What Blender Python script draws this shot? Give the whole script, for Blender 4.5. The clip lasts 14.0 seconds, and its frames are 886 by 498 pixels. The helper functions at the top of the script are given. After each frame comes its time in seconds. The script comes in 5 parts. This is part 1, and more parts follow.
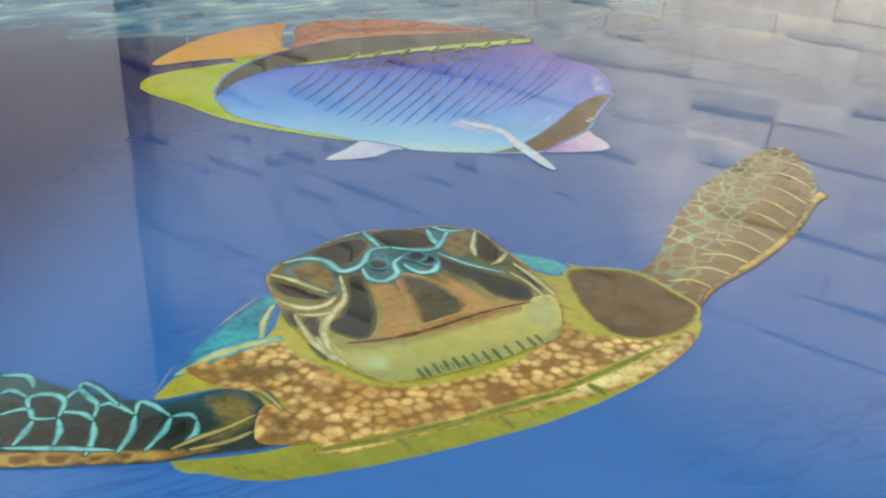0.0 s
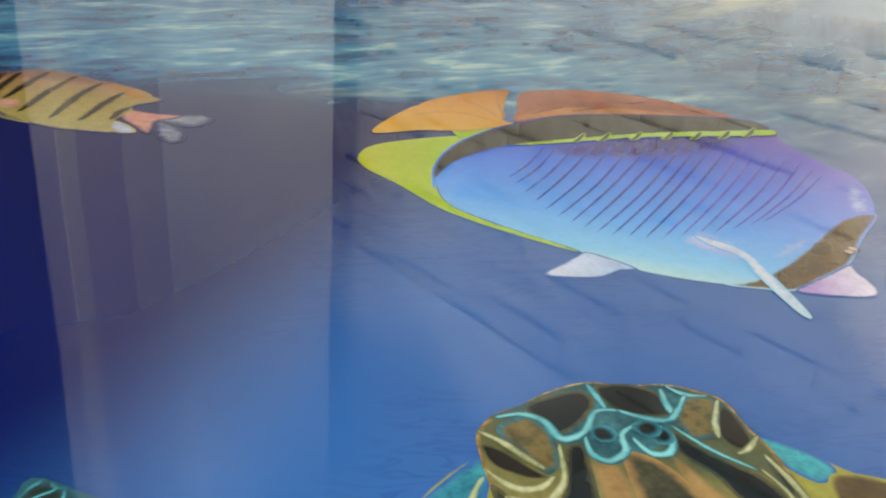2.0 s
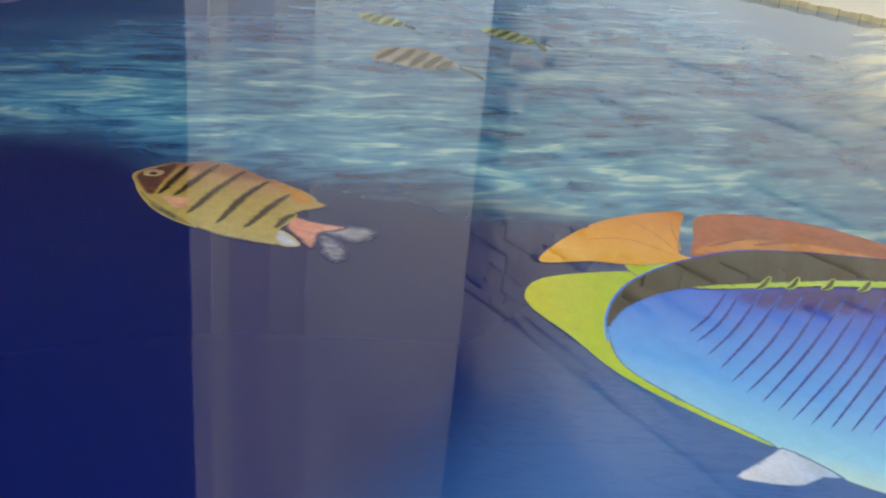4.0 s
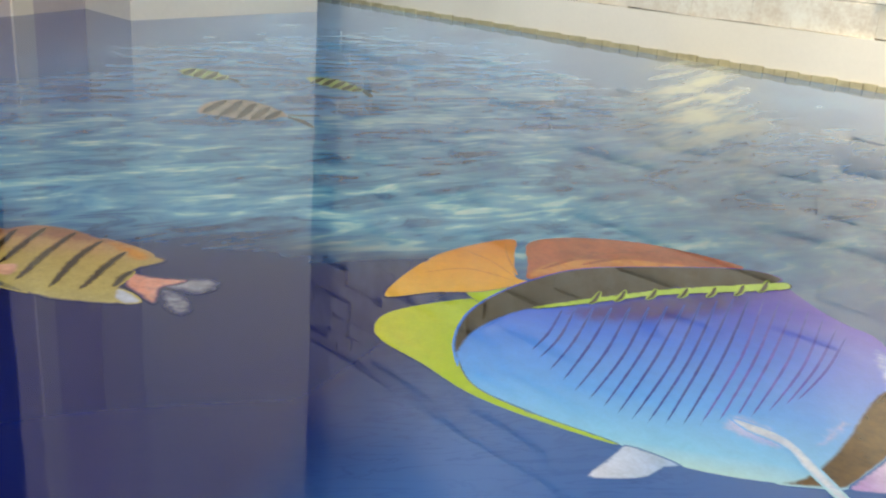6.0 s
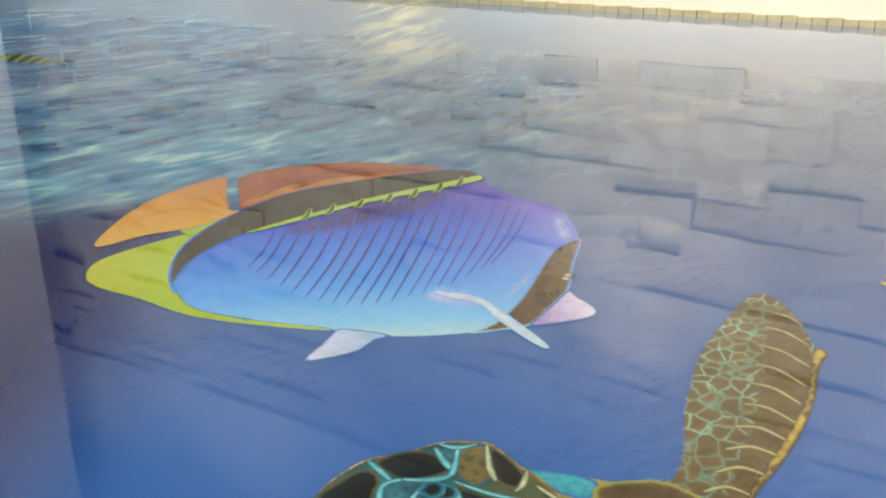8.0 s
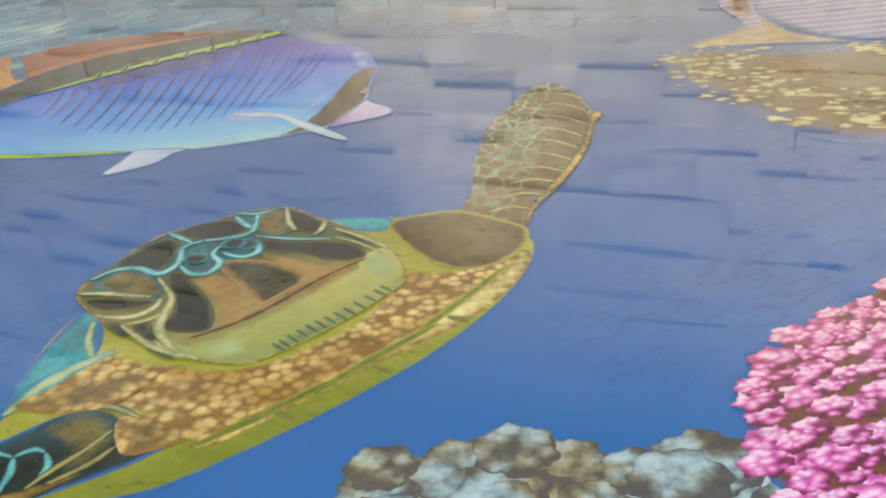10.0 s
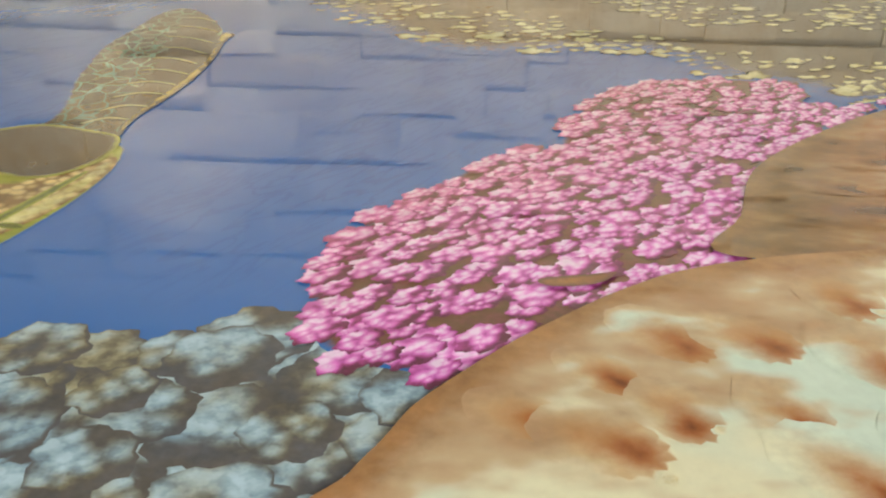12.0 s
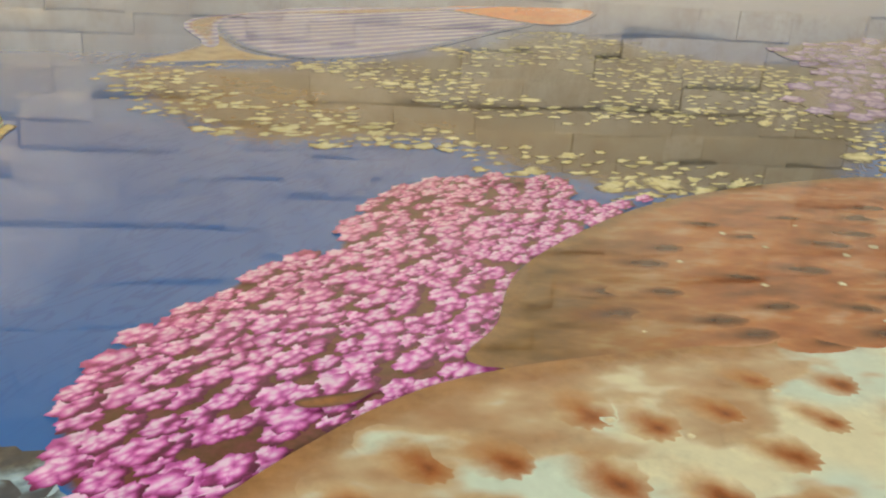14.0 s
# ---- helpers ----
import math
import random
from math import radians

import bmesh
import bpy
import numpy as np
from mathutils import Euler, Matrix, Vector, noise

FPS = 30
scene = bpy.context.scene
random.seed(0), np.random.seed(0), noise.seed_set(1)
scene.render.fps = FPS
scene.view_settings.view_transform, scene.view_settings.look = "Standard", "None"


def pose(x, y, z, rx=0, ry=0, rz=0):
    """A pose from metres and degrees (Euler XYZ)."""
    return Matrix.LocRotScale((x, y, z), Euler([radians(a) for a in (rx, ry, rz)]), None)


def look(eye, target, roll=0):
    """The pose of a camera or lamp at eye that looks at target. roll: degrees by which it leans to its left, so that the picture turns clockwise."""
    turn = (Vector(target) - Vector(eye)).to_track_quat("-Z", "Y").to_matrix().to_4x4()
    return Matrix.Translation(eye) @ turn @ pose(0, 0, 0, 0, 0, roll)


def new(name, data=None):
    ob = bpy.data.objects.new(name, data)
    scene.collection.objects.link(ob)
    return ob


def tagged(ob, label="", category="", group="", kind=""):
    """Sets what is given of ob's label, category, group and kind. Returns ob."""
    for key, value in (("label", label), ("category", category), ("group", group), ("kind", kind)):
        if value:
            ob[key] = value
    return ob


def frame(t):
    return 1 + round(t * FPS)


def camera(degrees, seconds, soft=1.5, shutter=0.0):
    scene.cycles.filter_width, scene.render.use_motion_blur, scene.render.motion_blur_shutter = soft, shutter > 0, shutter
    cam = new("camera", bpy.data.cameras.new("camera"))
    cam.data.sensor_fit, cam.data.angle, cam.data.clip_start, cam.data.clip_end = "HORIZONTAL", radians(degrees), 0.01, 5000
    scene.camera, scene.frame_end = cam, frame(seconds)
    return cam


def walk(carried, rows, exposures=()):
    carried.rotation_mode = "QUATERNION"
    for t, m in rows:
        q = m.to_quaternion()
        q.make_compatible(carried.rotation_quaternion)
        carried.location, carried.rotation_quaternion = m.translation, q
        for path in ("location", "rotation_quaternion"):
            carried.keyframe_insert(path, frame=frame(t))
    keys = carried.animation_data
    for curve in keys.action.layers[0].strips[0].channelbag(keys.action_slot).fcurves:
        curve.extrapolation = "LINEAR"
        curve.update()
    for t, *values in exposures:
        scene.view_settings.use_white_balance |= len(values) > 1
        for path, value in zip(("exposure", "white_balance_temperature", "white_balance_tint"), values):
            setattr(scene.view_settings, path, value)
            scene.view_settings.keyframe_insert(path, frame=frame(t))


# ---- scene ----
cam = camera(52.4, 14.0, soft=2.2)
PATH = [
    (0, (0.507, 0.339, 0.437), (-0.527, 1.812, -0.435), 2.8),
    (0.5, (0.472, 0.361, 0.456), (-0.658, 1.762, -0.416), 3.1),
    (1, (0.434, 0.385, 0.45), (-0.759, 1.729, -0.428), 3.4),
    (1.5, (0.403, 0.414, 0.474), (-0.861, 1.705, -0.383), 3.2),
    (2, (0.358, 0.42, 0.496), (-0.981, 1.641, -0.351), 4.3),
    (2.5, (0.309, 0.445, 0.51), (-1.122, 1.568, -0.321), 4.5),
    (3, (0.251, 0.452, 0.523), (-1.264, 1.474, -0.29), 4.8),
    (3.2, (0.232, 0.456, 0.557), (-1.315, 1.433, -0.251), 5.0),
    (5.3, (0.194, 0.431, 0.604), (-1.267, 1.62, -0.069), 5.9),
    (5.5, (0.204, 0.433, 0.595), (-1.232, 1.659, -0.065), 5.6),
    (6, (0.231, 0.418, 0.59), (-1.129, 1.729, -0.066), 4.4),
    (6.5, (0.266, 0.415, 0.585), (-0.993, 1.818, -0.084), 3.3),
    (7, (0.295, 0.41, 0.58), (-0.841, 1.911, -0.096), 2.2),
    (7.5, (0.328, 0.401, 0.562), (-0.71, 1.969, -0.12), 1.2),
    (8, (0.36, 0.39, 0.549), (-0.561, 2.013, -0.17), 0.1),
    (8.2, (0.372, 0.381, 0.537), (-0.505, 2.026, -0.189), -0.4),
    (10.3, (0.484, 0.309, 0.356), (-0.048, 2.03, -0.513), -2.8),
    (10.5, (0.501, 0.314, 0.344), (0.023, 2.044, -0.539), -2.3),
    (11, (0.527, 0.327, 0.317), (0.223, 2.082, -0.594), -0.5),
    (11.5, (0.55, 0.337, 0.3), (0.393, 2.109, -0.615), 0.4),
    (12, (0.575, 0.348, 0.287), (0.559, 2.137, -0.607), 1.1),
    (12.5, (0.6, 0.354, 0.295), (0.703, 2.15, -0.579), 1.9),
    (13, (0.616, 0.363, 0.305), (0.851, 2.173, -0.512), 3.2),
    (13.5, (0.631, 0.36, 0.324), (0.946, 2.177, -0.448), 4.1),
    (13.7, (0.63, 0.343, 0.341), (0.965, 2.159, -0.428), 4.3),
    (14.0, (0.63, 0.343, 0.341), (0.965, 2.159, -0.428), 4.3),
]
EXPOSURES = [(0.0, 0.0, 6500, 10), (8.5, 0.0, 6500, 10), (10.5, -0.18, 6600, 10), (12.5, -0.42, 6950, 10), (14.0, -0.48, 7200, 10)]
walk(cam, [(t, look(eye, target, roll)) for t, eye, target, roll in PATH], EXPOSURES)

# ---- room measures: the stone wall runs along x ----
WALL_Y = 5.18
ROOM_W, ROOM_E, ROOM_S, ROOM_H = -9.0, 6.0, -3.0, 5.6
BULKHEAD_W = -2.5
STONE_TOP = 3.3
PLINTH = 0.25

# ---- world and lights ----
world = bpy.data.worlds.new("world")
scene.world = world
world.use_nodes = True
wn = world.node_tree
sky = wn.nodes.new("ShaderNodeTexSky")
sky.sky_type, sky.sun_disc, sky.sun_elevation, sky.sun_rotation = "NISHITA", False, radians(40), radians(200)
wn.links.new(sky.outputs[0], wn.nodes["Background"].inputs[0])
wn.nodes["Background"].inputs[1].default_value = 0.1


def area_lamp(name, m, sx, sy, watts, colour):
    la = bpy.data.lights.new(name, "AREA")
    la.shape, la.size, la.size_y, la.energy, la.color = "RECTANGLE", sx, sy, watts, colour
    ob = new(name, la)
    ob.matrix_world = m
    return tagged(ob, kind="structure")


def spot_lamp(name, m, watts, colour, angle=95):
    la = bpy.data.lights.new(name, "SPOT")
    la.energy, la.color, la.spot_size, la.spot_blend, la.shadow_soft_size = watts, colour, radians(angle), 1.0, 0.03
    ob = new(name, la)
    ob.matrix_world = m
    return tagged(ob, kind="structure")


# added daylight through two assumed, unseen windows behind the camera
WINDOWS = ((-4.0, 2.2), (1.4, 2.6))
for wx, ww in WINDOWS:
    area_lamp("window_daylight", look((wx, ROOM_S + 0.02, 1.65), (wx + 0.4, 2.0, 1.45)), ww, 1.6, 325, (0.95, 0.98, 1.0))
# assumed, unseen warm downlights in the ceiling along the stone wall: x, watts, cone
LAMP_Y = WALL_Y - 1.9
COOL, WARM = (0.95, 0.97, 0.95), (1.0, 0.88, 0.68)
DOWNLIGHTS = ((-2.2, LAMP_Y, 75, COOL), (-0.6, LAMP_Y, 175, WARM), (1.2, LAMP_Y, 285, WARM), (2.9, LAMP_Y, 210, WARM), (4.6, LAMP_Y, 130, WARM))
for dx, dy, dw, dc in DOWNLIGHTS:
    spot_lamp("downlight_beam", look((dx, dy, STONE_TOP - 0.06), (dx, WALL_Y, 0.55)), dw, dc, 110)
# three unseen fills, added in the high ceiling by door corner and recess
CORNER_FILLS = ((-2.6, 1.6), (-6.3, 3.5), (-4.0, 3.5))
spot_lamp("downlight_beam", look((*CORNER_FILLS[0], ROOM_H - 0.06), (-5.1, 2.5, 2.6)), 470, COOL, 95)
spot_lamp("downlight_beam", look((*CORNER_FILLS[1], ROOM_H - 0.06), (-5.7, WALL_Y, 0.5)), 300, COOL, 75)
spot_lamp("downlight_beam", look((*CORNER_FILLS[2], ROOM_H - 0.06), (-4.3, WALL_Y, 0.7)), 420, COOL, 70)
# the stronger one, close over the plinth
spot_lamp("downlight_beam", look((-1.1, WALL_Y - 0.7, STONE_TOP - 0.06), (-1.0, WALL_Y - 0.05, 0.1)), 380, (1.0, 0.9, 0.7), 50)


# ---- materials ----
def lin(r, g, b):
    return tuple(((c / 255 + 0.055) / 1.055) ** 2.4 if c > 10 else c / 255 / 12.92 for c in (r, g, b)) + (1.0,)


class Nodes:
    """Short-hand for one material's node tree."""

    def __init__(self, name, rough=0.5, metal=0.0, ior=1.5):
        self.m = bpy.data.materials.new(name)
        self.m.use_nodes = True
        self.t = self.m.node_tree
        self.b = self.t.nodes["Principled BSDF"]
        self.b.inputs["Roughness"].default_value = rough
        self.b.inputs["Metallic"].default_value = metal
        self.b.inputs["IOR"].default_value = ior
        self.pos = self.t.nodes.new("ShaderNodeNewGeometry").outputs["Position"]

    def put(self, socket, value):
        if isinstance(value, bpy.types.NodeSocket):
            self.t.links.new(value, socket)
        else:
            socket.default_value = value

    def math(self, op, a, b=0.0, c=0.0, clamp=False):
        n = self.t.nodes.new("ShaderNodeMath")
        n.operation, n.use_clamp = op, clamp
        for s, v in zip(n.inputs, (a, b, c)):
            self.put(s, v)
        return n.outputs[0]

    def along(self, x, y, shift=0.0, z=0.0):
        """Distance along a direction of the floor, in metres."""
        n = self.t.nodes.new("ShaderNodeVectorMath")
        n.operation = "DOT_PRODUCT"
        self.put(n.inputs[0], self.pos)
        n.inputs[1].default_value = (x, y, z)
        return self.math("ADD", n.outputs["Value"], shift)

    def squeezed(self, scale, turn=0.0, vector=None):
        n = self.t.nodes.new("ShaderNodeMapping")
        self.put(n.inputs[0], vector or self.pos)
        n.inputs["Rotation"].default_value = (0, 0, radians(turn))
        n.inputs["Scale"].default_value = scale
        return n.outputs[0]

    def noise(self, scale, detail=4.0, rough=0.55, vector=None, warp=0.0):
        n = self.t.nodes.new("ShaderNodeTexNoise")
        self.put(n.inputs["Vector"], vector or self.pos)
        for k, v in (("Scale", scale), ("Detail", detail), ("Roughness", rough), ("Distortion", warp)):
            n.inputs[k].default_value = v
        return n.outputs["Fac"]

    def cells(self, scale, feature="F1", vector=None, out="Distance"):
        n = self.t.nodes.new("ShaderNodeTexVoronoi")
        n.feature = feature
        self.put(n.inputs["Vector"], vector or self.pos)
        n.inputs["Scale"].default_value = scale
        return n.outputs[out]

    def step(self, value, low, high):
        n = self.t.nodes.new("ShaderNodeMapRange")
        n.interpolation_type = "SMOOTHSTEP"
        self.put(n.inputs["Value"], value)
        n.inputs["From Min"].default_value, n.inputs["From Max"].default_value = low, high
        return n.outputs[0]

    def ramp(self, value, *stops):
        n = self.t.nodes.new("ShaderNodeValToRGB")
        self.put(n.inputs[0], value)
        while len(n.color_ramp.elements) < len(stops):
            n.color_ramp.elements.new(0.5)
        for e, (at, colour) in zip(n.color_ramp.elements, stops):
            e.position, e.color = at, colour
        return n.outputs[0]

    def mix(self, fac, a, b, how="MIX"):
        n = self.t.nodes.new("ShaderNodeMix")
        n.data_type, n.blend_type = "RGBA", how
        self.put(n.inputs["Factor"], fac)
        self.put(n.inputs[6], a)
        self.put(n.inputs[7], b)
        return n.outputs[2]

    def bump(self, height, strength, distance):
        n = self.t.nodes.new("ShaderNodeBump")
        n.inputs["Strength"].default_value, n.inputs["Distance"].default_value = strength, distance
        self.put(n.inputs["Height"], height)
        self.t.links.new(n.outputs[0], self.b.inputs["Normal"])

    def colour(self, value):
        self.put(self.b.inputs["Base Color"], value)
        return self.m


GLOSS = 0.03


def resin(name):
    """A print under a clear cast resin: glossy, very slightly wavy."""
    n = Nodes(name, rough=GLOSS, ior=1.52)
    n.bump(n.noise(2.2, 1.0), 0.3, 0.004)
    at = n.t.nodes.new("ShaderNodeAttribute")
    at.attribute_name = "soft"
    n.soft = at.outputs["Fac"]
    return n


def mottled(n, value, amount):
    """Painterly unevenness at two scales."""
    f = n.math("MULTIPLY_ADD", n.noise(150, 3.0), 0.4, n.math("MULTIPLY", n.noise(42, 4.0), 0.6))
    f = n.math("MULTIPLY_ADD", f, 4.0 * amount, 1.0 - 2.0 * amount)
    grey = n.t.nodes.new("ShaderNodeCombineColor")
    for s in grey.inputs:
        n.put(s, f)
    return n.mix(1.0, value, grey.outputs[0], "MULTIPLY")


def flat(colour, other=None, scale=25.0, mottle=0.3):
    other = other or tuple(c * 0.55 for c in colour[:3]) + (1,)

    def make(n):
        big, fine = n.step(n.noise(scale, 5.0), 0.38, 0.66), n.step(n.noise(scale * 5, 3.0), 0.4, 0.7)
        f = n.math("MULTIPLY_ADD", fine, 0.35, n.math("MULTIPLY", big, 0.65))
        return mottled(n, n.mix(f, colour, other), mottle)
    return make


def grad(direction, low, high, *stops, grain=0.15, scale=30.0, mottle=0.25):
    def make(n):
        d = n.math("ADD", n.along(*direction), n.math("MULTIPLY", n.math("SUBTRACT", n.noise(scale, 4.0), 0.5), grain * (high - low)))
        return mottled(n, n.ramp(n.math("DIVIDE", n.math("SUBTRACT", d, low), high - low, clamp=True), *stops), mottle)
    return make


def plates(cell, line, scale, width, turn=0.0, stretch=1.0):
    """Plates with pale lines between them."""
    def make(n):
        v = n.squeezed((1.0, stretch, 1.0), turn)
        wob = n.t.nodes.new("ShaderNodeVectorMath")
        wob.operation = "ADD"
        n.put(wob.inputs[0], v)
        soft_noise = n.t.nodes.new("ShaderNodeTexNoise")
        soft_noise.inputs["Scale"].default_value = 30
        n.put(soft_noise.inputs["Vector"], n.pos)
        scaled = n.t.nodes.new("ShaderNodeVectorMath")
        scaled.operation = "SCALE"
        scaled.inputs["Scale"].default_value = 0.014
        n.put(scaled.inputs[0], soft_noise.outputs["Color"])
        n.put(wob.inputs[1], scaled.outputs[0])
        e = n.cells(scale, "DISTANCE_TO_EDGE", wob.outputs[0])
        c = n.cells(scale, "F1", wob.outputs[0], "Color")
        tone = n.mix(n.step(e, 0.05, 0.3), tuple(min(1, x * 1.5) for x in cell[:3]) + (1,), cell)
        tone = n.mix(n.math("MULTIPLY", n.step(c, 0.2, 0.9), 0.4), tone, tuple(x * 0.5 for x in cell[:3]) + (1,))
        ln = n.mix(n.step(n.noise(12, 2.0), 0.4, 0.65), line, tuple(x * 0.5 for x in line[:3]) + (1,))
        return mottled(n, n.mix(n.step(n.math("ADD", e, n.math("MULTIPLY", n.math("SUBTRACT", n.noise(60, 3.0), 0.5), width)), width * 0.2, width * 1.8), ln, tone), 0.35)
    return make


def beads(low, high, gap, scale):
    def make(n):
        d = n.cells(scale, "F1", n.squeezed((1, 1, 1), 45))
        tone = n.mix(n.step(n.noise(14, 4.0), 0.36, 0.64), low, high)
        return mottled(n, n.mix(n.step(d, 0.25, 0.75), tone, gap), 0.4)
    return make


def inked(name, top, under=None, ragged=0.5):
    """The ink of one printed shape, which runs into what lies under it towards its outline."""
    n = resin(name)
    edge = n.math("ADD", n.soft, n.math("MULTIPLY", n.math("SUBTRACT", n.noise(70, 3.0), 0.5), ragged))
    return n.colour(n.mix(n.step(edge, 0.05, 0.85), (under or water)(n), top(n)))


def plain(name, colour, rough=0.6, vary=0.15, scale=4.0, bump=0.0):
    n = Nodes(name, rough=rough)
    f = n.math("MULTIPLY_ADD", n.noise(scale * 14, 3.0), 0.4, n.math("MULTIPLY", n.noise(scale, 4.0), 0.6))
    if bump:
        n.bump(n.noise(scale * 20, 4.0), bump, 0.004)
    return n.colour(n.mix(n.step(f, 0.3, 0.7), colour, tuple(c * (1 - vary) for c in colour[:3]) + (1,)))


K = 0.7071
UP, SIDE = (-K, K), (K, K)  # up and to the side in the printed picture


def water(n):
    """The blue water of the picture, its surface above and the sun rays."""
    q, p = n.along(*UP), n.along(*SIDE)
    f = n.math("ADD", n.math("MULTIPLY", q, 0.28), n.math("MULTIPLY", p, 0.10))
    f = n.math("ADD", f, n.math("MULTIPLY", n.noise(1.7, 3.0), 0.12))
    blue = n.ramp(f, (0.0, lin(44, 124, 190)), (0.2, lin(48, 110, 178)), (0.4, lin(56, 102, 168)), (0.6, lin(74, 108, 158)), (0.9, lin(100, 118, 150)))
    # thin dark ripples, drawn out and slightly wound
    thin = n.noise(9.0, 3.0, 0.5, n.squeezed((1.0, 4.5, 1.0), 0, n.squeezed((1, 1, 1), -58)), 1.2)
    broad = n.noise(2.2, 2.0)
    ripple = n.math("MULTIPLY", n.step(n.math("ABSOLUTE", n.math("SUBTRACT", thin, 0.5)), 0.05, 0.0), n.step(broad, 0.42, 0.6))
    blue = n.mix(n.math("MULTIPLY", ripple, 0.35), blue, lin(26, 58, 128))
    # darker towards the edge of the picture
    edge = n.math("SUBTRACT", p, n.math("MULTIPLY_ADD", q, 0.25, -0.2))
    blue = n.mix(n.step(edge, 0.46, 0.16), blue, lin(8, 24, 88))
    # the water's surface seen from below: dabs and strokes drawn out along the swell
    qn = n.math("ADD", q, n.math("MULTIPLY", n.math("SUBTRACT", n.noise(3.0, 3.0), 0.5), 0.3))
    v = n.squeezed((1.0, 2.6, 1.0), 0, n.squeezed((1, 1, 1), -76))
    w1, w2, w3 = n.noise(1.9, 2.0, 0.5, v, 1.0), n.noise(4.0, 3.0, 0.55, v, 1.2), n.noise(10.0, 3.0, 0.55, v, 0.8)
    streak = n.math("MULTIPLY_ADD", w3, 0.2, n.math("MULTIPLY_ADD", w2, 0.45, n.math("MULTIPLY", w1, 0.35)))
    surface = n.ramp(streak, (0.38, lin(26, 78, 124)), (0.44, lin(56, 120, 164)), (0.5, lin(84, 150, 186)), (0.55, lin(106, 170, 196)), (0.58, lin(152, 202, 208)), (0.65, lin(206, 230, 220)))
    far = n.ramp(streak, (0.39, lin(52, 92, 146)), (0.44, lin(78, 126, 180)), (0.52, lin(96, 148, 196)), (0.58, lin(134, 180, 208)), (0.64, lin(170, 206, 222)))
    surface = n.mix(n.step(qn, 2.2, 3.2), surface, far)
    # dark crests, thin and broken
    crest = n.math("MULTIPLY", n.step(n.math("ABSOLUTE", n.math("SUBTRACT", w2, 0.47)), 0.03, 0.004), n.step(w1, 0.56, 0.44))
    surface = n.mix(n.math("MULTIPLY", crest, 0.45), surface, lin(22, 56, 96))
    surface = n.mix(n.math("MULTIPLY", n.step(p, 0.55, 1.25), 0.6), surface, lin(48, 88, 134))
    surface = n.mix(n.step(p, -0.5, -1.8), surface, lin(24, 70, 134))
    blue = n.mix(n.math("MULTIPLY", n.step(qn, 1.62, 1.98), n.step(n.math("SUBTRACT", p, n.math("MULTIPLY", q, 0.35)), 1.0, 0.55)), blue, surface)
    # pale sun rays breaking through the surface
    d = n.math("SUBTRACT", p, n.math("MULTIPLY_ADD", q, 0.23, 0.5))
    glow = n.math("MULTIPLY", n.math("MULTIPLY", n.step(d, -0.42, 0.0), n.step(d, 0.42, 0.02)), n.step(q, 2.2, 4.2))
    glow = n.math("MULTIPLY", glow, n.step(n.noise(5.0, 4.0, 0.6, n.squeezed((0.3, 1.6, 1), 0, n.squeezed((1, 1, 1), -102))), 0.36, 0.64))
    return n.mix(n.math("MULTIPLY", glow, 0.85), blue, lin(226, 226, 190))


def water_material():
    n = resin("printed_water")
    return n.colour(water(n))


M = {
    "water": water_material(),
    "wall": plain("white_wall_paint", lin(232, 226, 212), 0.7, 0.06, 2.0, 0.15),
    # dark backing colour stands for the shade in the dry-stacked stones' gaps
    "gap_shade": plain("grey_gap_shade", lin(92, 84, 74), 0.9, 0.25, 6.0, 0.2),
    "plinth": plain("white_plinth", lin(232, 222, 202), 0.35, 0.05, 3.0),
    "ceiling": plain("ceiling_paint", lin(236, 234, 228), 0.8, 0.04, 2.0),
    "edge": plain("beige_edging", lin(196, 182, 140), 0.5, 0.35, 12.0),
    "dark_wood": plain("dark_wood", lin(52, 30, 26), 0.45, 0.4, 6.0),
    "jamb": plain("pale_grey_paint", lin(206, 194, 190), 0.6, 0.08, 3.0),
    "pink": plain("dusty_pink_paint", lin(176, 136, 136), 0.6, 0.12, 3.0),
    "metal": Nodes("brushed_steel", 0.3, 1.0).colour(lin(190, 188, 182)),
    "frame": plain("white_window_frame", lin(235, 235, 232), 0.4, 0.05, 5.0),
}


def stone_material():
    n = Nodes("cream_gypsum_stone", rough=0.85)
    info = n.t.nodes.new("ShaderNodeObjectInfo").outputs["Random"]
    isle = n.t.nodes.new("ShaderNodeNewGeometry").outputs["Random Per Island"]
    r = n.math("FRACT", n.math("ADD", info, isle))
    base = n.ramp(r, (0.0, lin(224, 218, 200)), (0.5, lin(234, 229, 213)), (1.0, lin(214, 206, 186)))
    f = n.math("MULTIPLY_ADD", n.noise(50, 4.0), 0.4, n.math("MULTIPLY", n.noise(7, 5.0), 0.6))
    n.bump(n.math("ADD", n.noise(16, 6.0, 0.65), n.math("MULTIPLY", n.noise(70, 3.0), 0.3)), 0.7, 0.012)
    return n.colour(n.mix(n.step(f, 0.35, 0.7), base, lin(206, 192, 170)))


M["stone"] = stone_material()


# ---- mesh helpers ----
from mathutils.geometry import delaunay_2d_cdt


def part(name, bm, material, parent=None, label=""):
    me = bpy.data.meshes.new(name)
    bm.to_mesh(me)
    bm.free()
    me.materials.append(material)
    ob = new(name, me)
    if parent:
        ob.parent = parent
    return tagged(ob, label) if label else ob


def thing(name, label, category, group="", kind=""):
    return tagged(new(name), label, category, group, kind)


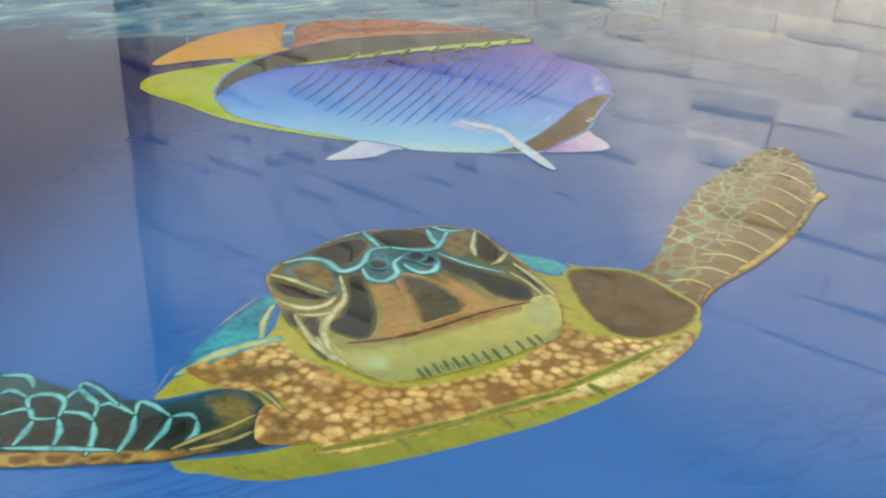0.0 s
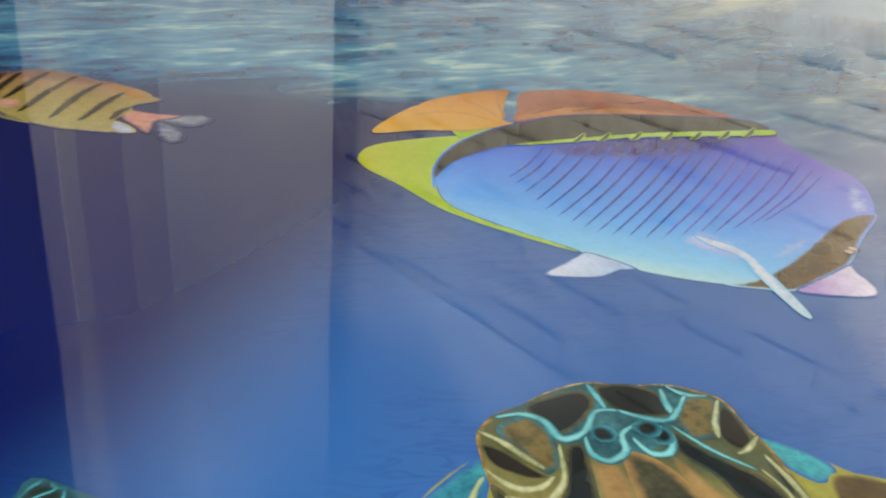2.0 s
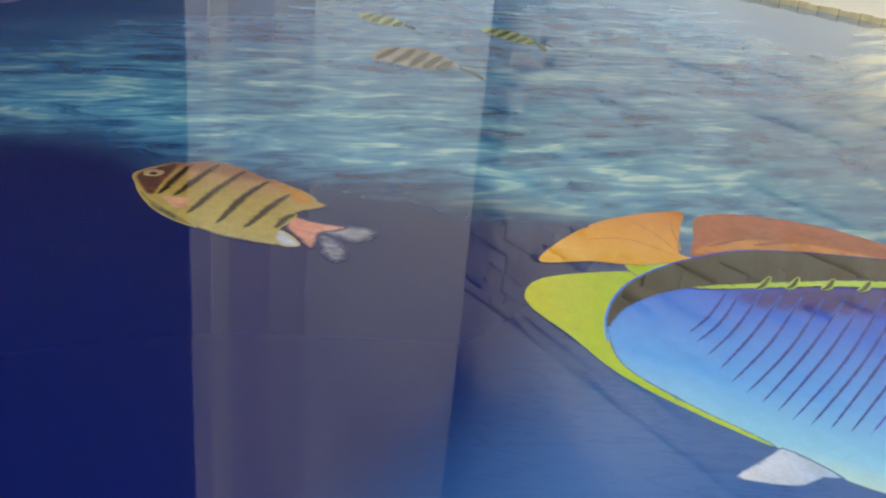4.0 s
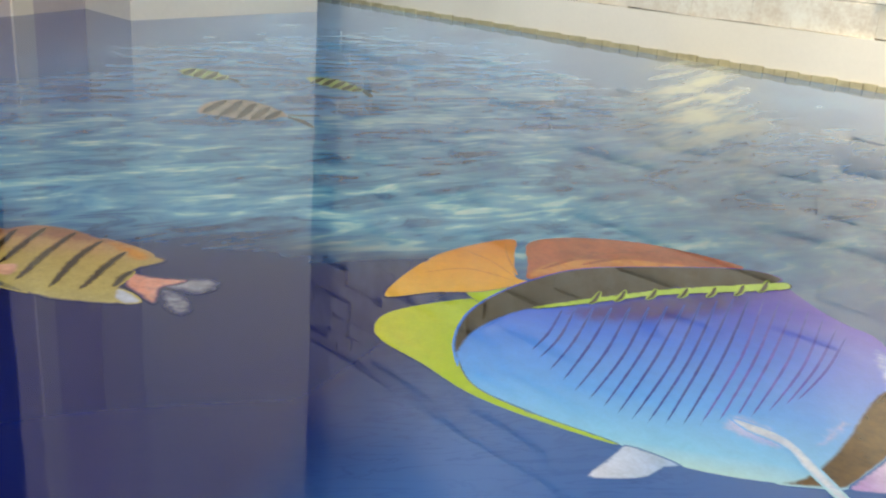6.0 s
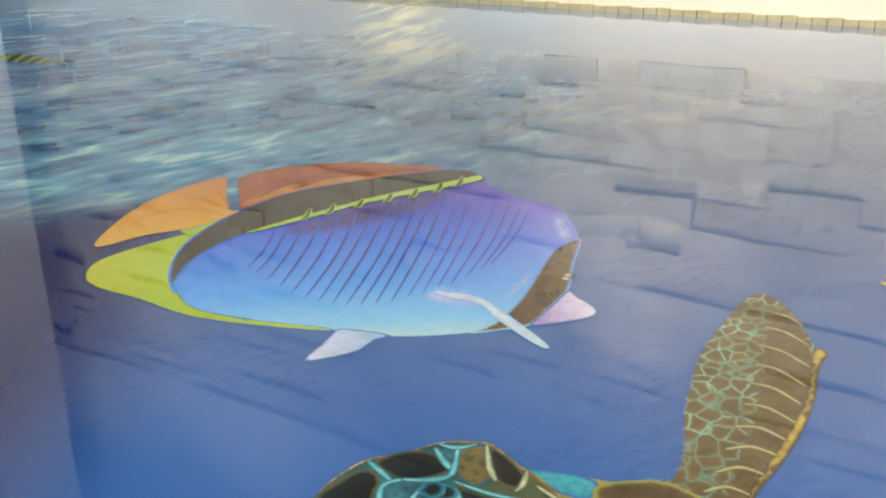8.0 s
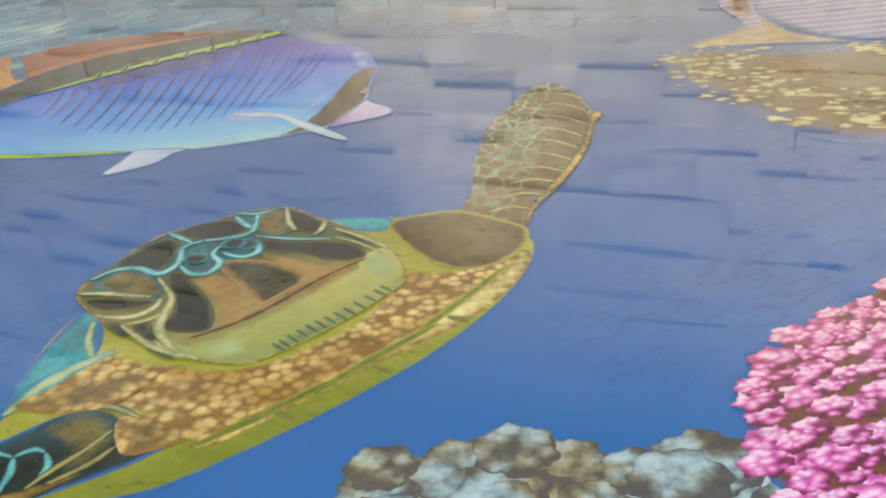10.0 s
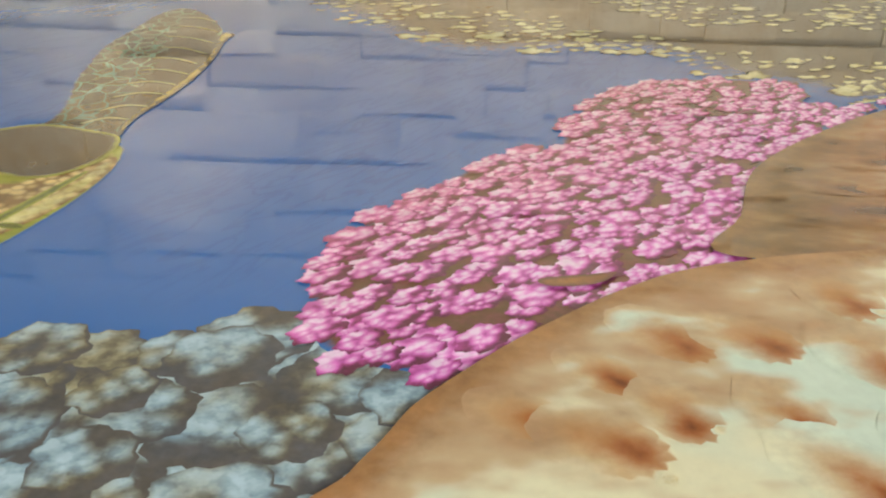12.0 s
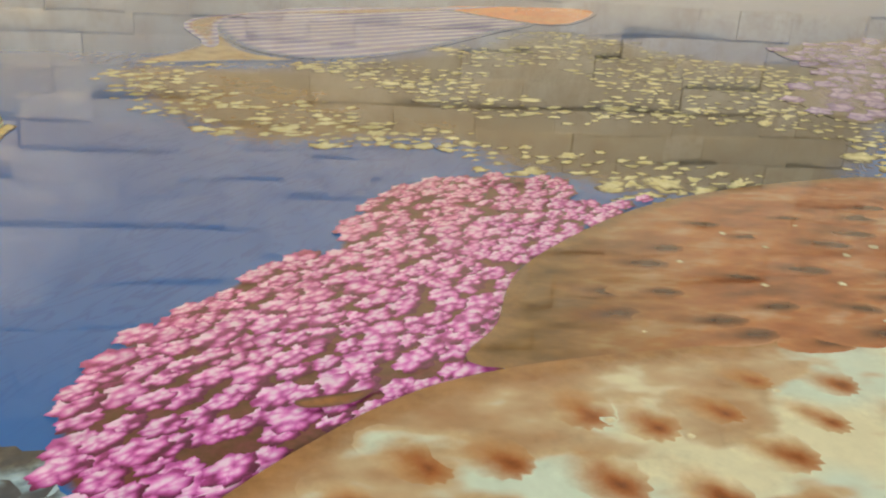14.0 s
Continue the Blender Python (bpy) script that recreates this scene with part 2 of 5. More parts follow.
def box(x0, x1, y0, y1, z0, z1, bevel=0.0):
    bm = bmesh.new()
    bmesh.ops.create_cube(bm, size=1)
    for v in bm.verts:
        v.co = ((x0 + x1) / 2 + v.co.x * (x1 - x0), (y0 + y1) / 2 + v.co.y * (y1 - y0), (z0 + z1) / 2 + v.co.z * (z1 - z0))
    if bevel:
        bmesh.ops.bevel(bm, geom=bm.edges[:], offset=bevel, segments=2, affect="EDGES")
    return bm


def prism(points, z0, z1):
    """An upright prism over a ground outline."""
    bm = bmesh.new()
    low = [bm.verts.new((x, y, z0)) for x, y in points]
    high = [bm.verts.new((x, y, z1)) for x, y in points]
    bm.faces.new(high)
    bm.faces.new(low[::-1])
    for i in range(len(points)):
        j = (i + 1) % len(points)
        bm.faces.new((low[i], low[j], high[j], high[i]))
    bmesh.ops.recalc_face_normals(bm, faces=bm.faces[:])
    return bm


def smooth(points, steps=6, closed=True):
    """A soft curve through the points."""
    out, n = [], len(points)
    for i in range(n if closed else n - 1):
        a, b, c, d = (points[(i + k) % n] if closed else points[min(max(i + k, 0), n - 1)] for k in (-1, 0, 1, 2))
        for s in range(steps):
            t = s / steps
            out.append(tuple(0.5 * (2 * b[k] + (c[k] - a[k]) * t + (2 * a[k] - 5 * b[k] + 4 * c[k] - d[k]) * t * t + (3 * b[k] - a[k] - 3 * c[k] + d[k]) * t ** 3) for k in (0, 1)))
    return out if closed else out + [points[-1]]


LAYER = 0.00025
LAID = [0]


def height_of(layer):
    """The height of a printed layer; no two sheets lie in one plane."""
    LAID[0] += 1
    return LAYER * (1 + layer + 0.4 * (LAID[0] * 0.6180339 % 1))


def sheet(points, layer, steps=6, feather=0.004):
    """A thin printed sheet of soft outline, some layers above the floor; the ink fades over the feather's width."""
    z = height_of(layer)
    pts = smooth(points, steps) if steps else list(points)
    if sum(a[0] * b[1] - a[1] * b[0] for a, b in zip(pts, pts[1:] + pts[:1])) < 0:
        pts.reverse()
    n = len(pts)
    ring = np.array(pts)
    step = np.roll(ring, -1, 0) - ring
    size = (step ** 2).sum(1) + 1e-12

    def depth(x, y):
        t = np.clip(((x - ring[:, 0]) * step[:, 0] + (y - ring[:, 1]) * step[:, 1]) / size, 0, 1)
        return float(np.hypot(ring[:, 0] + t * step[:, 0] - x, ring[:, 1] + t * step[:, 1] - y).min())

    extra = []
    for share in (0.5, 1.0):
        for i in range(n):
            (ax, ay), (bx, by) = pts[i - 1], pts[(i + 1) % n]
            d = math.hypot(bx - ax, by - ay) or 1
            x, y = pts[i][0] - (by - ay) / d * feather * share, pts[i][1] + (bx - ax) / d * feather * share
            if inside(x, y, pts) and depth(x, y) > 0.8 * feather * share:
                extra.append((x, y))
    span = ring.max(0) - ring.min(0)
    gap = max(float(span.max()) / 14, feather)
    for gx in np.arange(ring[:, 0].min(), ring[:, 0].max(), gap):
        for gy in np.arange(ring[:, 1].min(), ring[:, 1].max(), gap):
            if inside(gx, gy, pts) and depth(gx, gy) > 0.3 * feather:
                extra.append((float(gx), float(gy)))
    verts, _, faces, _, _, _ = delaunay_2d_cdt([Vector(p) for p in pts + extra], [], [list(range(n))], 1, 1e-6)
    bm = bmesh.new()
    soft = bm.verts.layers.float.new("soft")
    made = []
    for v in verts:
        made.append(bm.verts.new((v.x, v.y, z)))
        made[-1][soft] = min(1.0, depth(v.x, v.y) / feather)
    for f in faces:
        bm.faces.new([made[k] for k in f])
    return upward(bm)


def upward(bm):
    bm.normal_update()
    bmesh.ops.reverse_faces(bm, faces=[f for f in bm.faces if f.normal.z < 0])
    return bm


def blob(bm, x, y, r, layer, rng, sides=9, sway=0.2, lift=0.0, squash=1.0, turn=0.0, middle=0.5, rim=0.0):
    """A soft dab of ink: full in its middle, thin at its rim; lift moves the middle up in the picture."""
    soft = bm.verts.layers.float.get("soft") or bm.verts.layers.float.new("soft")
    z = height_of(layer)
    mx, my = x + UP[0] * r * lift, y + UP[1] * r * lift
    heart = bm.verts.new((mx, my, z))
    heart[soft] = 1.0
    rings = []
    for share, value in ((middle, 0.75), (1.0, rim)):
        ring = []
        for t in range(sides):
            a = t * math.tau / sides
            s = r * share * (1 + rng.uniform(-sway, sway))
            u, w = s * math.cos(a), s * squash * math.sin(a)
            k = 1 - share
            v = bm.verts.new((x + (mx - x) * k + u * math.cos(turn) - w * math.sin(turn), y + (my - y) * k + u * math.sin(turn) + w * math.cos(turn), z))
            v[soft] = value
            ring.append(v)
        rings.append(ring)
    for t in range(sides):
        j = (t + 1) % sides
        bm.faces.new((heart, rings[0][t], rings[0][j]))
        bm.faces.new((rings[0][t], rings[1][t], rings[1][j], rings[0][j]))
    return bm


def tuft(x, y, r, layer, rng, lobes=9, squash=0.65, lobe_size=0.45, sectors=30, rings=5, frill=5, rim=(0.75, 0.45), wave=0.13):
    """One lobed tuft, flat: its small knobs are pale on top and dark between and below."""
    bm = bmesh.new()
    soft = bm.verts.layers.float.new("soft")
    knobs = []
    for _ in range(lobes):
        a, d = rng.uniform(0, math.tau), rng.uniform(0.0, 0.8) ** 0.6
        knobs.append((d * math.cos(a), d * math.sin(a), lobe_size * rng.uniform(0.7, 1.2)))

    def height(u, w):
        h = max(1 - math.hypot(u - a, (w - b - 0.1) * 1.1) / s for a, b, s in knobs)
        return max(0.0, min(1.0, 0.28 + 0.62 * max(h, -0.3) + 0.26 * w))

    p0, p1 = rng.uniform(0, 6), rng.uniform(0, 6)
    shape = [1 + wave * math.sin(frill * t * math.tau / sectors + p0) + 0.7 * wave * math.sin((2 * frill + 1) * t * math.tau / sectors + p1) + rng.uniform(-0.3, 0.3) * wave for t in range(sectors)]
    z, loops = height_of(layer), []
    heart = bm.verts.new((x, y, z))
    heart[soft] = height(0, 0)
    for k in range(1, rings + 1):
        loop = []
        for t in range(sectors):
            a, s = t * math.tau / sectors, k / rings * shape[t]
            u, w = s * math.cos(a), s * math.sin(a)
            v = bm.verts.new((x + r * (u * SIDE[0] + w * squash * UP[0]), y + r * (u * SIDE[1] + w * squash * UP[1]), z))
            v[soft] = height(u, w) * (1.0 if k < rings else rim[0] if w > 0 else rim[1])
            loop.append(v)
        loops.append(loop)
    for t in range(sectors):
        j = (t + 1) % sectors
        bm.faces.new((heart, loops[0][t], loops[0][j]))
        for p, q in zip(loops, loops[1:]):
            bm.faces.new((p[t], q[t], q[j], p[j]))
    return upward(bm)


def strip(bm, points, width, layer, taper=True):
    """A brush stroke along a curve, thin at its sides and ends."""
    soft = bm.verts.layers.float.get("soft") or bm.verts.layers.float.new("soft")
    pts, z = smooth(points, 5, False), height_of(layer)
    rows, last = [], len(pts) - 1
    for i, (x, y) in enumerate(pts):
        (ax, ay), (bx, by) = pts[max(i - 1, 0)], pts[min(i + 1, last)]
        d = math.hypot(bx - ax, by - ay) or 1
        w = width / 2 * (0.35 + 0.65 * math.sin(math.pi * i / last) if taper else 1)
        nx, ny = -(by - ay) / d * w, (bx - ax) / d * w
        row = []
        for side in (1.3, 0.0, -1.3):
            v = bm.verts.new((x + nx * side, y + ny * side, z))
            v[soft] = 0.0 if side else (1.0 if 0 < i < last else 0.2)
            row.append(v)
        rows.append(row)
    for a, b in zip(rows, rows[1:]):
        for k in (0, 1):
            f = bm.faces.new((a[k], a[k + 1], b[k + 1], b[k]))
            f.normal_update()
            if f.normal.z < 0:
                f.normal_flip()
    return bm


def stroke(points, width, layer, taper=True):
    return strip(bmesh.new(), points, width, layer, taper)


def inside(x, y, poly):
    hit, n = False, len(poly)
    for i in range(n):
        (ax, ay), (bx, by) = poly[i], poly[i - 1]
        if (ay > y) != (by > y) and x < (bx - ax) * (y - ay) / (by - ay) + ax:
            hit = not hit
    return hit


def scatter(poly, gap, tries, rng):
    """Places inside an outline that keep a distance from each other."""
    xs, ys = [p[0] for p in poly], [p[1] for p in poly]
    found = []
    for _ in range(tries):
        x, y = rng.uniform(min(xs), max(xs)), rng.uniform(min(ys), max(ys))
        if inside(x, y, poly) and all((x - a) ** 2 + (y - b) ** 2 > gap * gap for a, b in found):
            found.append((x, y))
    return found


# ---- structure of the room ----
bm = bmesh.new()
bmesh.ops.create_grid(bm, x_segments=2, y_segments=2, size=0.5)
for v in bm.verts:
    v.co = ((ROOM_W + ROOM_E) / 2 + v.co.x * (ROOM_E - ROOM_W + 0.4), (ROOM_S + WALL_Y) / 2 + v.co.y * (WALL_Y - ROOM_S + 0.4), 0)
tagged(part("floor", bm, M["water"]), "glossy cast floor printed with blue underwater scene", "floor", kind="structure")
tagged(part("ceiling", box(ROOM_W - 0.2, ROOM_E + 0.2, ROOM_S - 0.2, WALL_Y + 0.3, ROOM_H, ROOM_H + 0.15), M["ceiling"]), "plain white ceiling", "ceiling", kind="structure")
# unseen bulkhead, added to carry the downlights
tagged(part("bulkhead", box(BULKHEAD_W, ROOM_E, LAMP_Y - 0.46, WALL_Y + 0.05, STONE_TOP, ROOM_H), M["ceiling"]), "unseen white bulkhead added over the stone wall to carry downlights", "bulkhead", kind="structure")
# unseen board, added to keep the lamps out of the floor's reflection
tagged(part("pelmet", box(BULKHEAD_W, ROOM_E, LAMP_Y - 0.46, LAMP_Y - 0.4, STONE_TOP - 0.4, STONE_TOP), M["ceiling"]), "unseen white board added to hide the downlights", "pelmet", kind="structure")
tagged(part("wall_recess", box(ROOM_W, BULKHEAD_W, WALL_Y - 0.02, WALL_Y + 0.05, STONE_TOP, ROOM_H), M["wall"]), "plain white wall above the stones", "wall", kind="structure")
wall_north = tagged(part("wall_north", box(ROOM_W, ROOM_E, WALL_Y + 0.05, WALL_Y + 0.25, 0, ROOM_H), M["gap_shade"]), "wall clad with cream gypsum stones above a white plinth", "wall", kind="structure")
tagged(part("wall_east", box(ROOM_E, ROOM_E + 0.2, ROOM_S - 0.2, WALL_Y + 0.25, 0, ROOM_H), M["wall"]), "plain off-white wall", "wall", kind="structure")
tagged(part("wall_west", box(ROOM_W - 0.2, ROOM_W, ROOM_S - 0.2, WALL_Y + 0.25, 0, ROOM_H), M["wall"]), "plain off-white wall", "wall", kind="structure")


def south_wall():
    """An unseen wall behind the camera, its two windows assumed for the added daylight."""
    edges = [ROOM_W] + [v for wx, ww in WINDOWS for v in (wx - ww / 2, wx + ww / 2)] + [ROOM_E]
    root = tagged(new("wall_south"), "plain off-white wall with two assumed windows, out of view", "wall", kind="structure")
    for i in range(0, len(edges), 2):
        part("wall_panel", box(edges[i], edges[i + 1], ROOM_S - 0.2, ROOM_S, 0, ROOM_H), M["wall"], root)
    for i, (wx, ww) in enumerate(WINDOWS):
        part("parapet", box(wx - ww / 2, wx + ww / 2, ROOM_S - 0.2, ROOM_S, 0, 0.85), M["wall"], root)
        part("lintel", box(wx - ww / 2, wx + ww / 2, ROOM_S - 0.2, ROOM_S, 2.45, ROOM_H), M["wall"], root)
        win = tagged(new("window_%d" % (i + 1)), "assumed white framed window, out of view", "window", kind="structure")
        for x0, x1 in ((wx - ww / 2, wx - ww / 2 + 0.07), (wx - 0.04, wx + 0.04), (wx + ww / 2 - 0.07, wx + ww / 2)):
            part("window_frame", box(x0, x1, ROOM_S - 0.15, ROOM_S - 0.08, 0.92, 2.38), M["frame"], win)
        for z0, z1 in ((0.85, 0.92), (2.38, 2.45)):
            part("window_frame", box(wx - ww / 2, wx + ww / 2, ROOM_S - 0.15, ROOM_S - 0.08, z0, z1), M["frame"], win)


south_wall()
tagged(part("plinth", box(-6.95, ROOM_E, WALL_Y - 0.012, WALL_Y + 0.05, 0.03, PLINTH), M["plinth"]), "smooth white plinth under the stone cladding", "plinth", kind="structure")
edging = tagged(new("edging"), "narrow beige edging strip along the floor", "trim", kind="structure")
for k in range(184):
    x = -6.87 + k * 0.07
    part("edging_tile", box(x, x + 0.066, WALL_Y - 0.02 - 0.004 * (k % 2), WALL_Y + 0.04, 0, 0.03 + 0.003 * (k * 7 % 3)), M["edge"], edging)

# white wall corner, jambs and the dark doorway beside it
tagged(part("wall_corner", prism([(-4.86, 2.71), (-5.36, 4.35), (-5.5, 4.33), (-5.04, 2.86), (-7.4, 2.86), (-7.4, 2.71)], 0, ROOM_H), M["wall"]), "white painted wall corner", "wall", kind="structure")
tagged(part("wall_jamb", prism([(-4.99, 1.97), (-5.5, 2.705), (-7.4, 2.705), (-5.7, 1.6)], 0, ROOM_H), M["jamb"]), "pale door jamb beside a dark doorway", "wall", kind="structure")
tagged(part("door_casing", prism([(-5.095, 2.145), (-5.195, 2.29), (-5.23, 2.262), (-5.13, 2.117)], 0, ROOM_H), M["plinth"]), "white door casing strip on the jamb", "trim", kind="structure")
door = tagged(new("door_1"), "tall dark wooden door with pinkish threshold", "door", kind="structure")
DA, DB = (-3.6, 0.4), (-4.985, 1.96)
ux, uy = (DB[0] - DA[0]) / 2.086, (DB[1] - DA[1]) / 2.086
part("leaf", prism([DA, DB, (DB[0] + uy * -0.06, DB[1] + ux * 0.06), (DA[0] - uy * 0.06, DA[1] + ux * 0.06)], 0.1, ROOM_H), M["dark_wood"], door)
part("threshold", prism([(DA[0] + uy * 0.01, DA[1] - ux * 0.01), (DB[0] + uy * 0.01, DB[1] - ux * 0.01), (DB[0] - uy * 0.05, DB[1] + ux * 0.05), (DA[0] - uy * 0.05, DA[1] + ux * 0.05)], 0, 0.1), M["pink"], door)
tagged(part("wall_beside_door", prism([DA, (DA[0] - uy * 0.06, DA[1] + ux * 0.06), (-9, 0.5), (-9, -3), (-3.4, -3)], 0, ROOM_H), M["dark_wood"]), "dark panelled wall", "wall", kind="structure")


def downlight(x, y, z=STONE_TOP):
    root = thing("unseen_downlight", "unseen round steel downlight added in the ceiling", "lamp", "downlights along the stone wall")
    root.location = (x, y, z)
    bm = bmesh.new()
    for r0, r1, z0, z1 in ((0.045, 0.06, -0.012, -0.012), (0.06, 0.062, -0.012, 0.0)):
        ring = [[bm.verts.new((r * math.cos(a * math.tau / 28), r * math.sin(a * math.tau / 28), z)) for a in range(28)] for r, z in ((r0, z0), (r1, z1))]
        for a in range(28):
            bm.faces.new((ring[0][a], ring[0][(a + 1) % 28], ring[1][(a + 1) % 28], ring[1][a]))
    part("rim", bm, M["metal"], root)


for dx, dy, dw, dc in DOWNLIGHTS:
    downlight(dx, dy)
downlight(-1.1, WALL_Y - 0.7)
# rims for the added fill lamps by the corner and recess
for dx, dy in CORNER_FILLS:
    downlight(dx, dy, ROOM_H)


# ---- the printed picture on the floor ----
def motif(name, label, group=""):
    return thing(name, label, "floor print", group)


def butterfly_print():
    root = motif("printed_butterfly_shape", "printed blue and yellow striped oval swimmer on glossy floor")
    yellow = grad(SIDE, 0.25, 0.8, (0, lin(206, 192, 34)), (0.45, lin(168, 196, 30)), (1, lin(180, 210, 80)), mottle=0.12)
    orange = grad(UP, 1.5, 2.0, (0, lin(226, 176, 50)), (0.5, lin(228, 156, 42)), (0.9, lin(204, 116, 30)), (1, lin(136, 74, 24)), mottle=0.12)

    def body(n):
        up = n.math("DIVIDE", n.math("SUBTRACT", n.along(-0.6, 0.8), 1.15), 0.85, clamp=True)
        blue = n.ramp(up, (0.02, lin(206, 230, 206)), (0.1, lin(140, 206, 238)), (0.25, lin(88, 166, 242)), (0.5, lin(52, 116, 228)), (0.7, lin(36, 62, 200)), (0.88, lin(52, 30, 166)))
        lilac = n.ramp(up, (0.05, lin(140, 200, 240)), (0.4, lin(130, 150, 232)), (0.75, lin(140, 104, 208)), (1.0, lin(190, 150, 218)))
        return mottled(n, n.mix(n.step(n.math("ADD", n.along(0.9, 0.43), n.math("MULTIPLY", n.noise(6, 3.0), 0.1)), 0.36, 0.8), blue, lilac), 0.1)

    dark = flat(lin(46, 38, 16), lin(26, 20, 10), 20, 0.2)
    yellow_ink = inked("print_yellow", yellow)
    part("body", sheet([(-0.642, 1.276), (-0.711, 1.362), (-0.737, 1.466), (-0.733, 1.603), (-0.7, 1.765), (-0.65, 1.948), (-0.555, 2.057), (-0.493, 2.036), (-0.389, 1.972), (-0.321, 1.945), (-0.273, 1.937), (-0.213, 1.879), (-0.161, 1.793), (-0.135, 1.718), (-0.107, 1.617), (-0.089, 1.52), (-0.094, 1.436), (-0.125, 1.398), (-0.166, 1.358), (-0.211, 1.324), (-0.249, 1.304), (-0.307, 1.287), (-0.369, 1.27), (-0.453, 1.251), (-0.543, 1.241)], 0, 3), inked("print_body_blue", body), root)
    part("lower_tail", sheet([(-0.776, 1.249), (-0.806, 1.303), (-0.796, 1.394), (-0.757, 1.496), (-0.723, 1.404), (-0.658, 1.322), (-0.596, 1.27), (-0.534, 1.243), (-0.453, 1.251), (-0.333, 1.285), (-0.334, 1.274), (-0.44, 1.237), (-0.532, 1.219), (-0.634, 1.225), (-0.725, 1.225)], 1), yellow_ink, root)
    part("tail_root", sheet([(-0.828, 1.507), (-0.799, 1.566), (-0.771, 1.616), (-0.746, 1.541), (-0.734, 1.47), (-0.788, 1.468)], 1), yellow_ink, root)
    part("upper_tail", sheet([(-0.863, 1.341), (-0.938, 1.466), (-0.979, 1.605), (-0.962, 1.767), (-0.884, 1.693), (-0.803, 1.61), (-0.77, 1.612), (-0.78, 1.52), (-0.797, 1.477), (-0.829, 1.425)], 2), inked("print_orange", orange), root)
    rust = flat(lin(176, 84, 42), lin(140, 62, 30), 14, 0.2)
    part("back_fin", sheet([(-0.783, 1.621), (-0.846, 1.685), (-0.928, 1.78), (-0.903, 1.889), (-0.8, 1.997), (-0.661, 2.051), (-0.584, 2.042), (-0.701, 1.859), (-0.762, 1.754), (-0.774, 1.682)], 1), inked("print_rust", rust), root)
    part("fin_base", sheet([(-0.783, 1.621), (-0.817, 1.668), (-0.817, 1.767), (-0.75, 1.888), (-0.643, 1.978), (-0.586, 2.017), (-0.693, 1.848), (-0.756, 1.746), (-0.77, 1.677)], 2, feather=0.02), inked("print_gold", flat(lin(206, 132, 54), lin(182, 100, 42), 14, 0.2), rust), root)
    # fine rays drawn in the orange fins
    ray = inked("print_fin_ray", flat(lin(196, 120, 40), lin(206, 136, 44), 30), orange, 0.8)
    for run in ([(-0.791, 1.592), (-0.883, 1.56), (-0.913, 1.472)], [(-0.806, 1.607), (-0.891, 1.63), (-0.97, 1.629)], [(-0.809, 1.618), (-0.894, 1.681), (-0.958, 1.741)]):
        part("fin_ray", stroke(run, 0.006, 2.6), ray, root)
    tip_ray = inked("print_fin_edge", flat(lin(140, 66, 30), lin(176, 92, 44), 30), rust, 0.8)
    for run in ([(-0.805, 1.685), (-0.804, 1.843), (-0.736, 1.992)], [(-0.778, 1.774), (-0.744, 1.92), (-0.632, 2.028)]):
        part("fin_ray", stroke(run, 0.012, 2.6), tip_ray, root)
    part("violet_shade", sheet([(-0.664, 1.555), (-0.653, 1.669), (-0.615, 1.796), (-0.56, 1.931), (-0.504, 2.022), (-0.455, 1.877), (-0.479, 1.72), (-0.528, 1.62), (-0.591, 1.544)], 0.8, 3, 0.06), inked("print_violet_shade", flat(lin(50, 30, 120), lin(40, 38, 150), 12, 0.15), body, 0.5), root)
    part("dark_band", sheet([(-0.596, 1.263), (-0.663, 1.315), (-0.726, 1.401), (-0.762, 1.499), (-0.777, 1.618), (-0.764, 1.757), (-0.674, 1.921), (-0.578, 2.049), (-0.507, 2.061), (-0.516, 1.985), (-0.6, 1.81), (-0.655, 1.622), (-0.684, 1.503), (-0.674, 1.389), (-0.638, 1.312)], 3, feather=0.008), inked("print_olive_black", dark, body), root)
    part("yellow_line", sheet([(-0.689, 1.516), (-0.662, 1.631), (-0.603, 1.816), (-0.521, 1.995), (-0.491, 2.049), (-0.471, 2.021), (-0.499, 1.955), (-0.584, 1.787), (-0.627, 1.669), (-0.664, 1.555)], 4, feather=0.006), inked("print_lime", yellow, dark, 1.1), root)
    # dark notches that cut the yellow line into dashes
    notch = inked("print_notch", dark, yellow, 0.6)
    upper, lower = smooth([(-0.666, 1.686), (-0.631, 1.763), (-0.586, 1.848), (-0.546, 1.928), (-0.519, 2.026)], 3, False), smooth([(-0.634, 1.605), (-0.603, 1.686), (-0.562, 1.773), (-0.52, 1.844), (-0.49, 1.928)], 3, False)
    for a, b in list(zip(upper, lower))[::2]:
        mid = ((a[0] + b[0]) / 2, (a[1] + b[1]) / 2)
        part("notch", stroke([a, (mid[0] + 0.004, mid[1]), (mid[0] * 0.4 + b[0] * 0.6, mid[1] * 0.4 + b[1] * 0.6)], 0.011, 4.6), notch, root)
    brown = flat(lin(104, 76, 40), lin(76, 54, 30), 20, 0.2)
    part("brown_band", sheet([(-0.157, 1.789), (-0.178, 1.733), (-0.169, 1.65), (-0.152, 1.564), (-0.141, 1.483), (-0.139, 1.414), (-0.153, 1.369), (-0.118, 1.4), (-0.092, 1.432), (-0.089, 1.493), (-0.09, 1.559), (-0.099, 1.601), (-0.124, 1.675)], 2, 4, 0.009), inked("print_brown", brown, body), root)
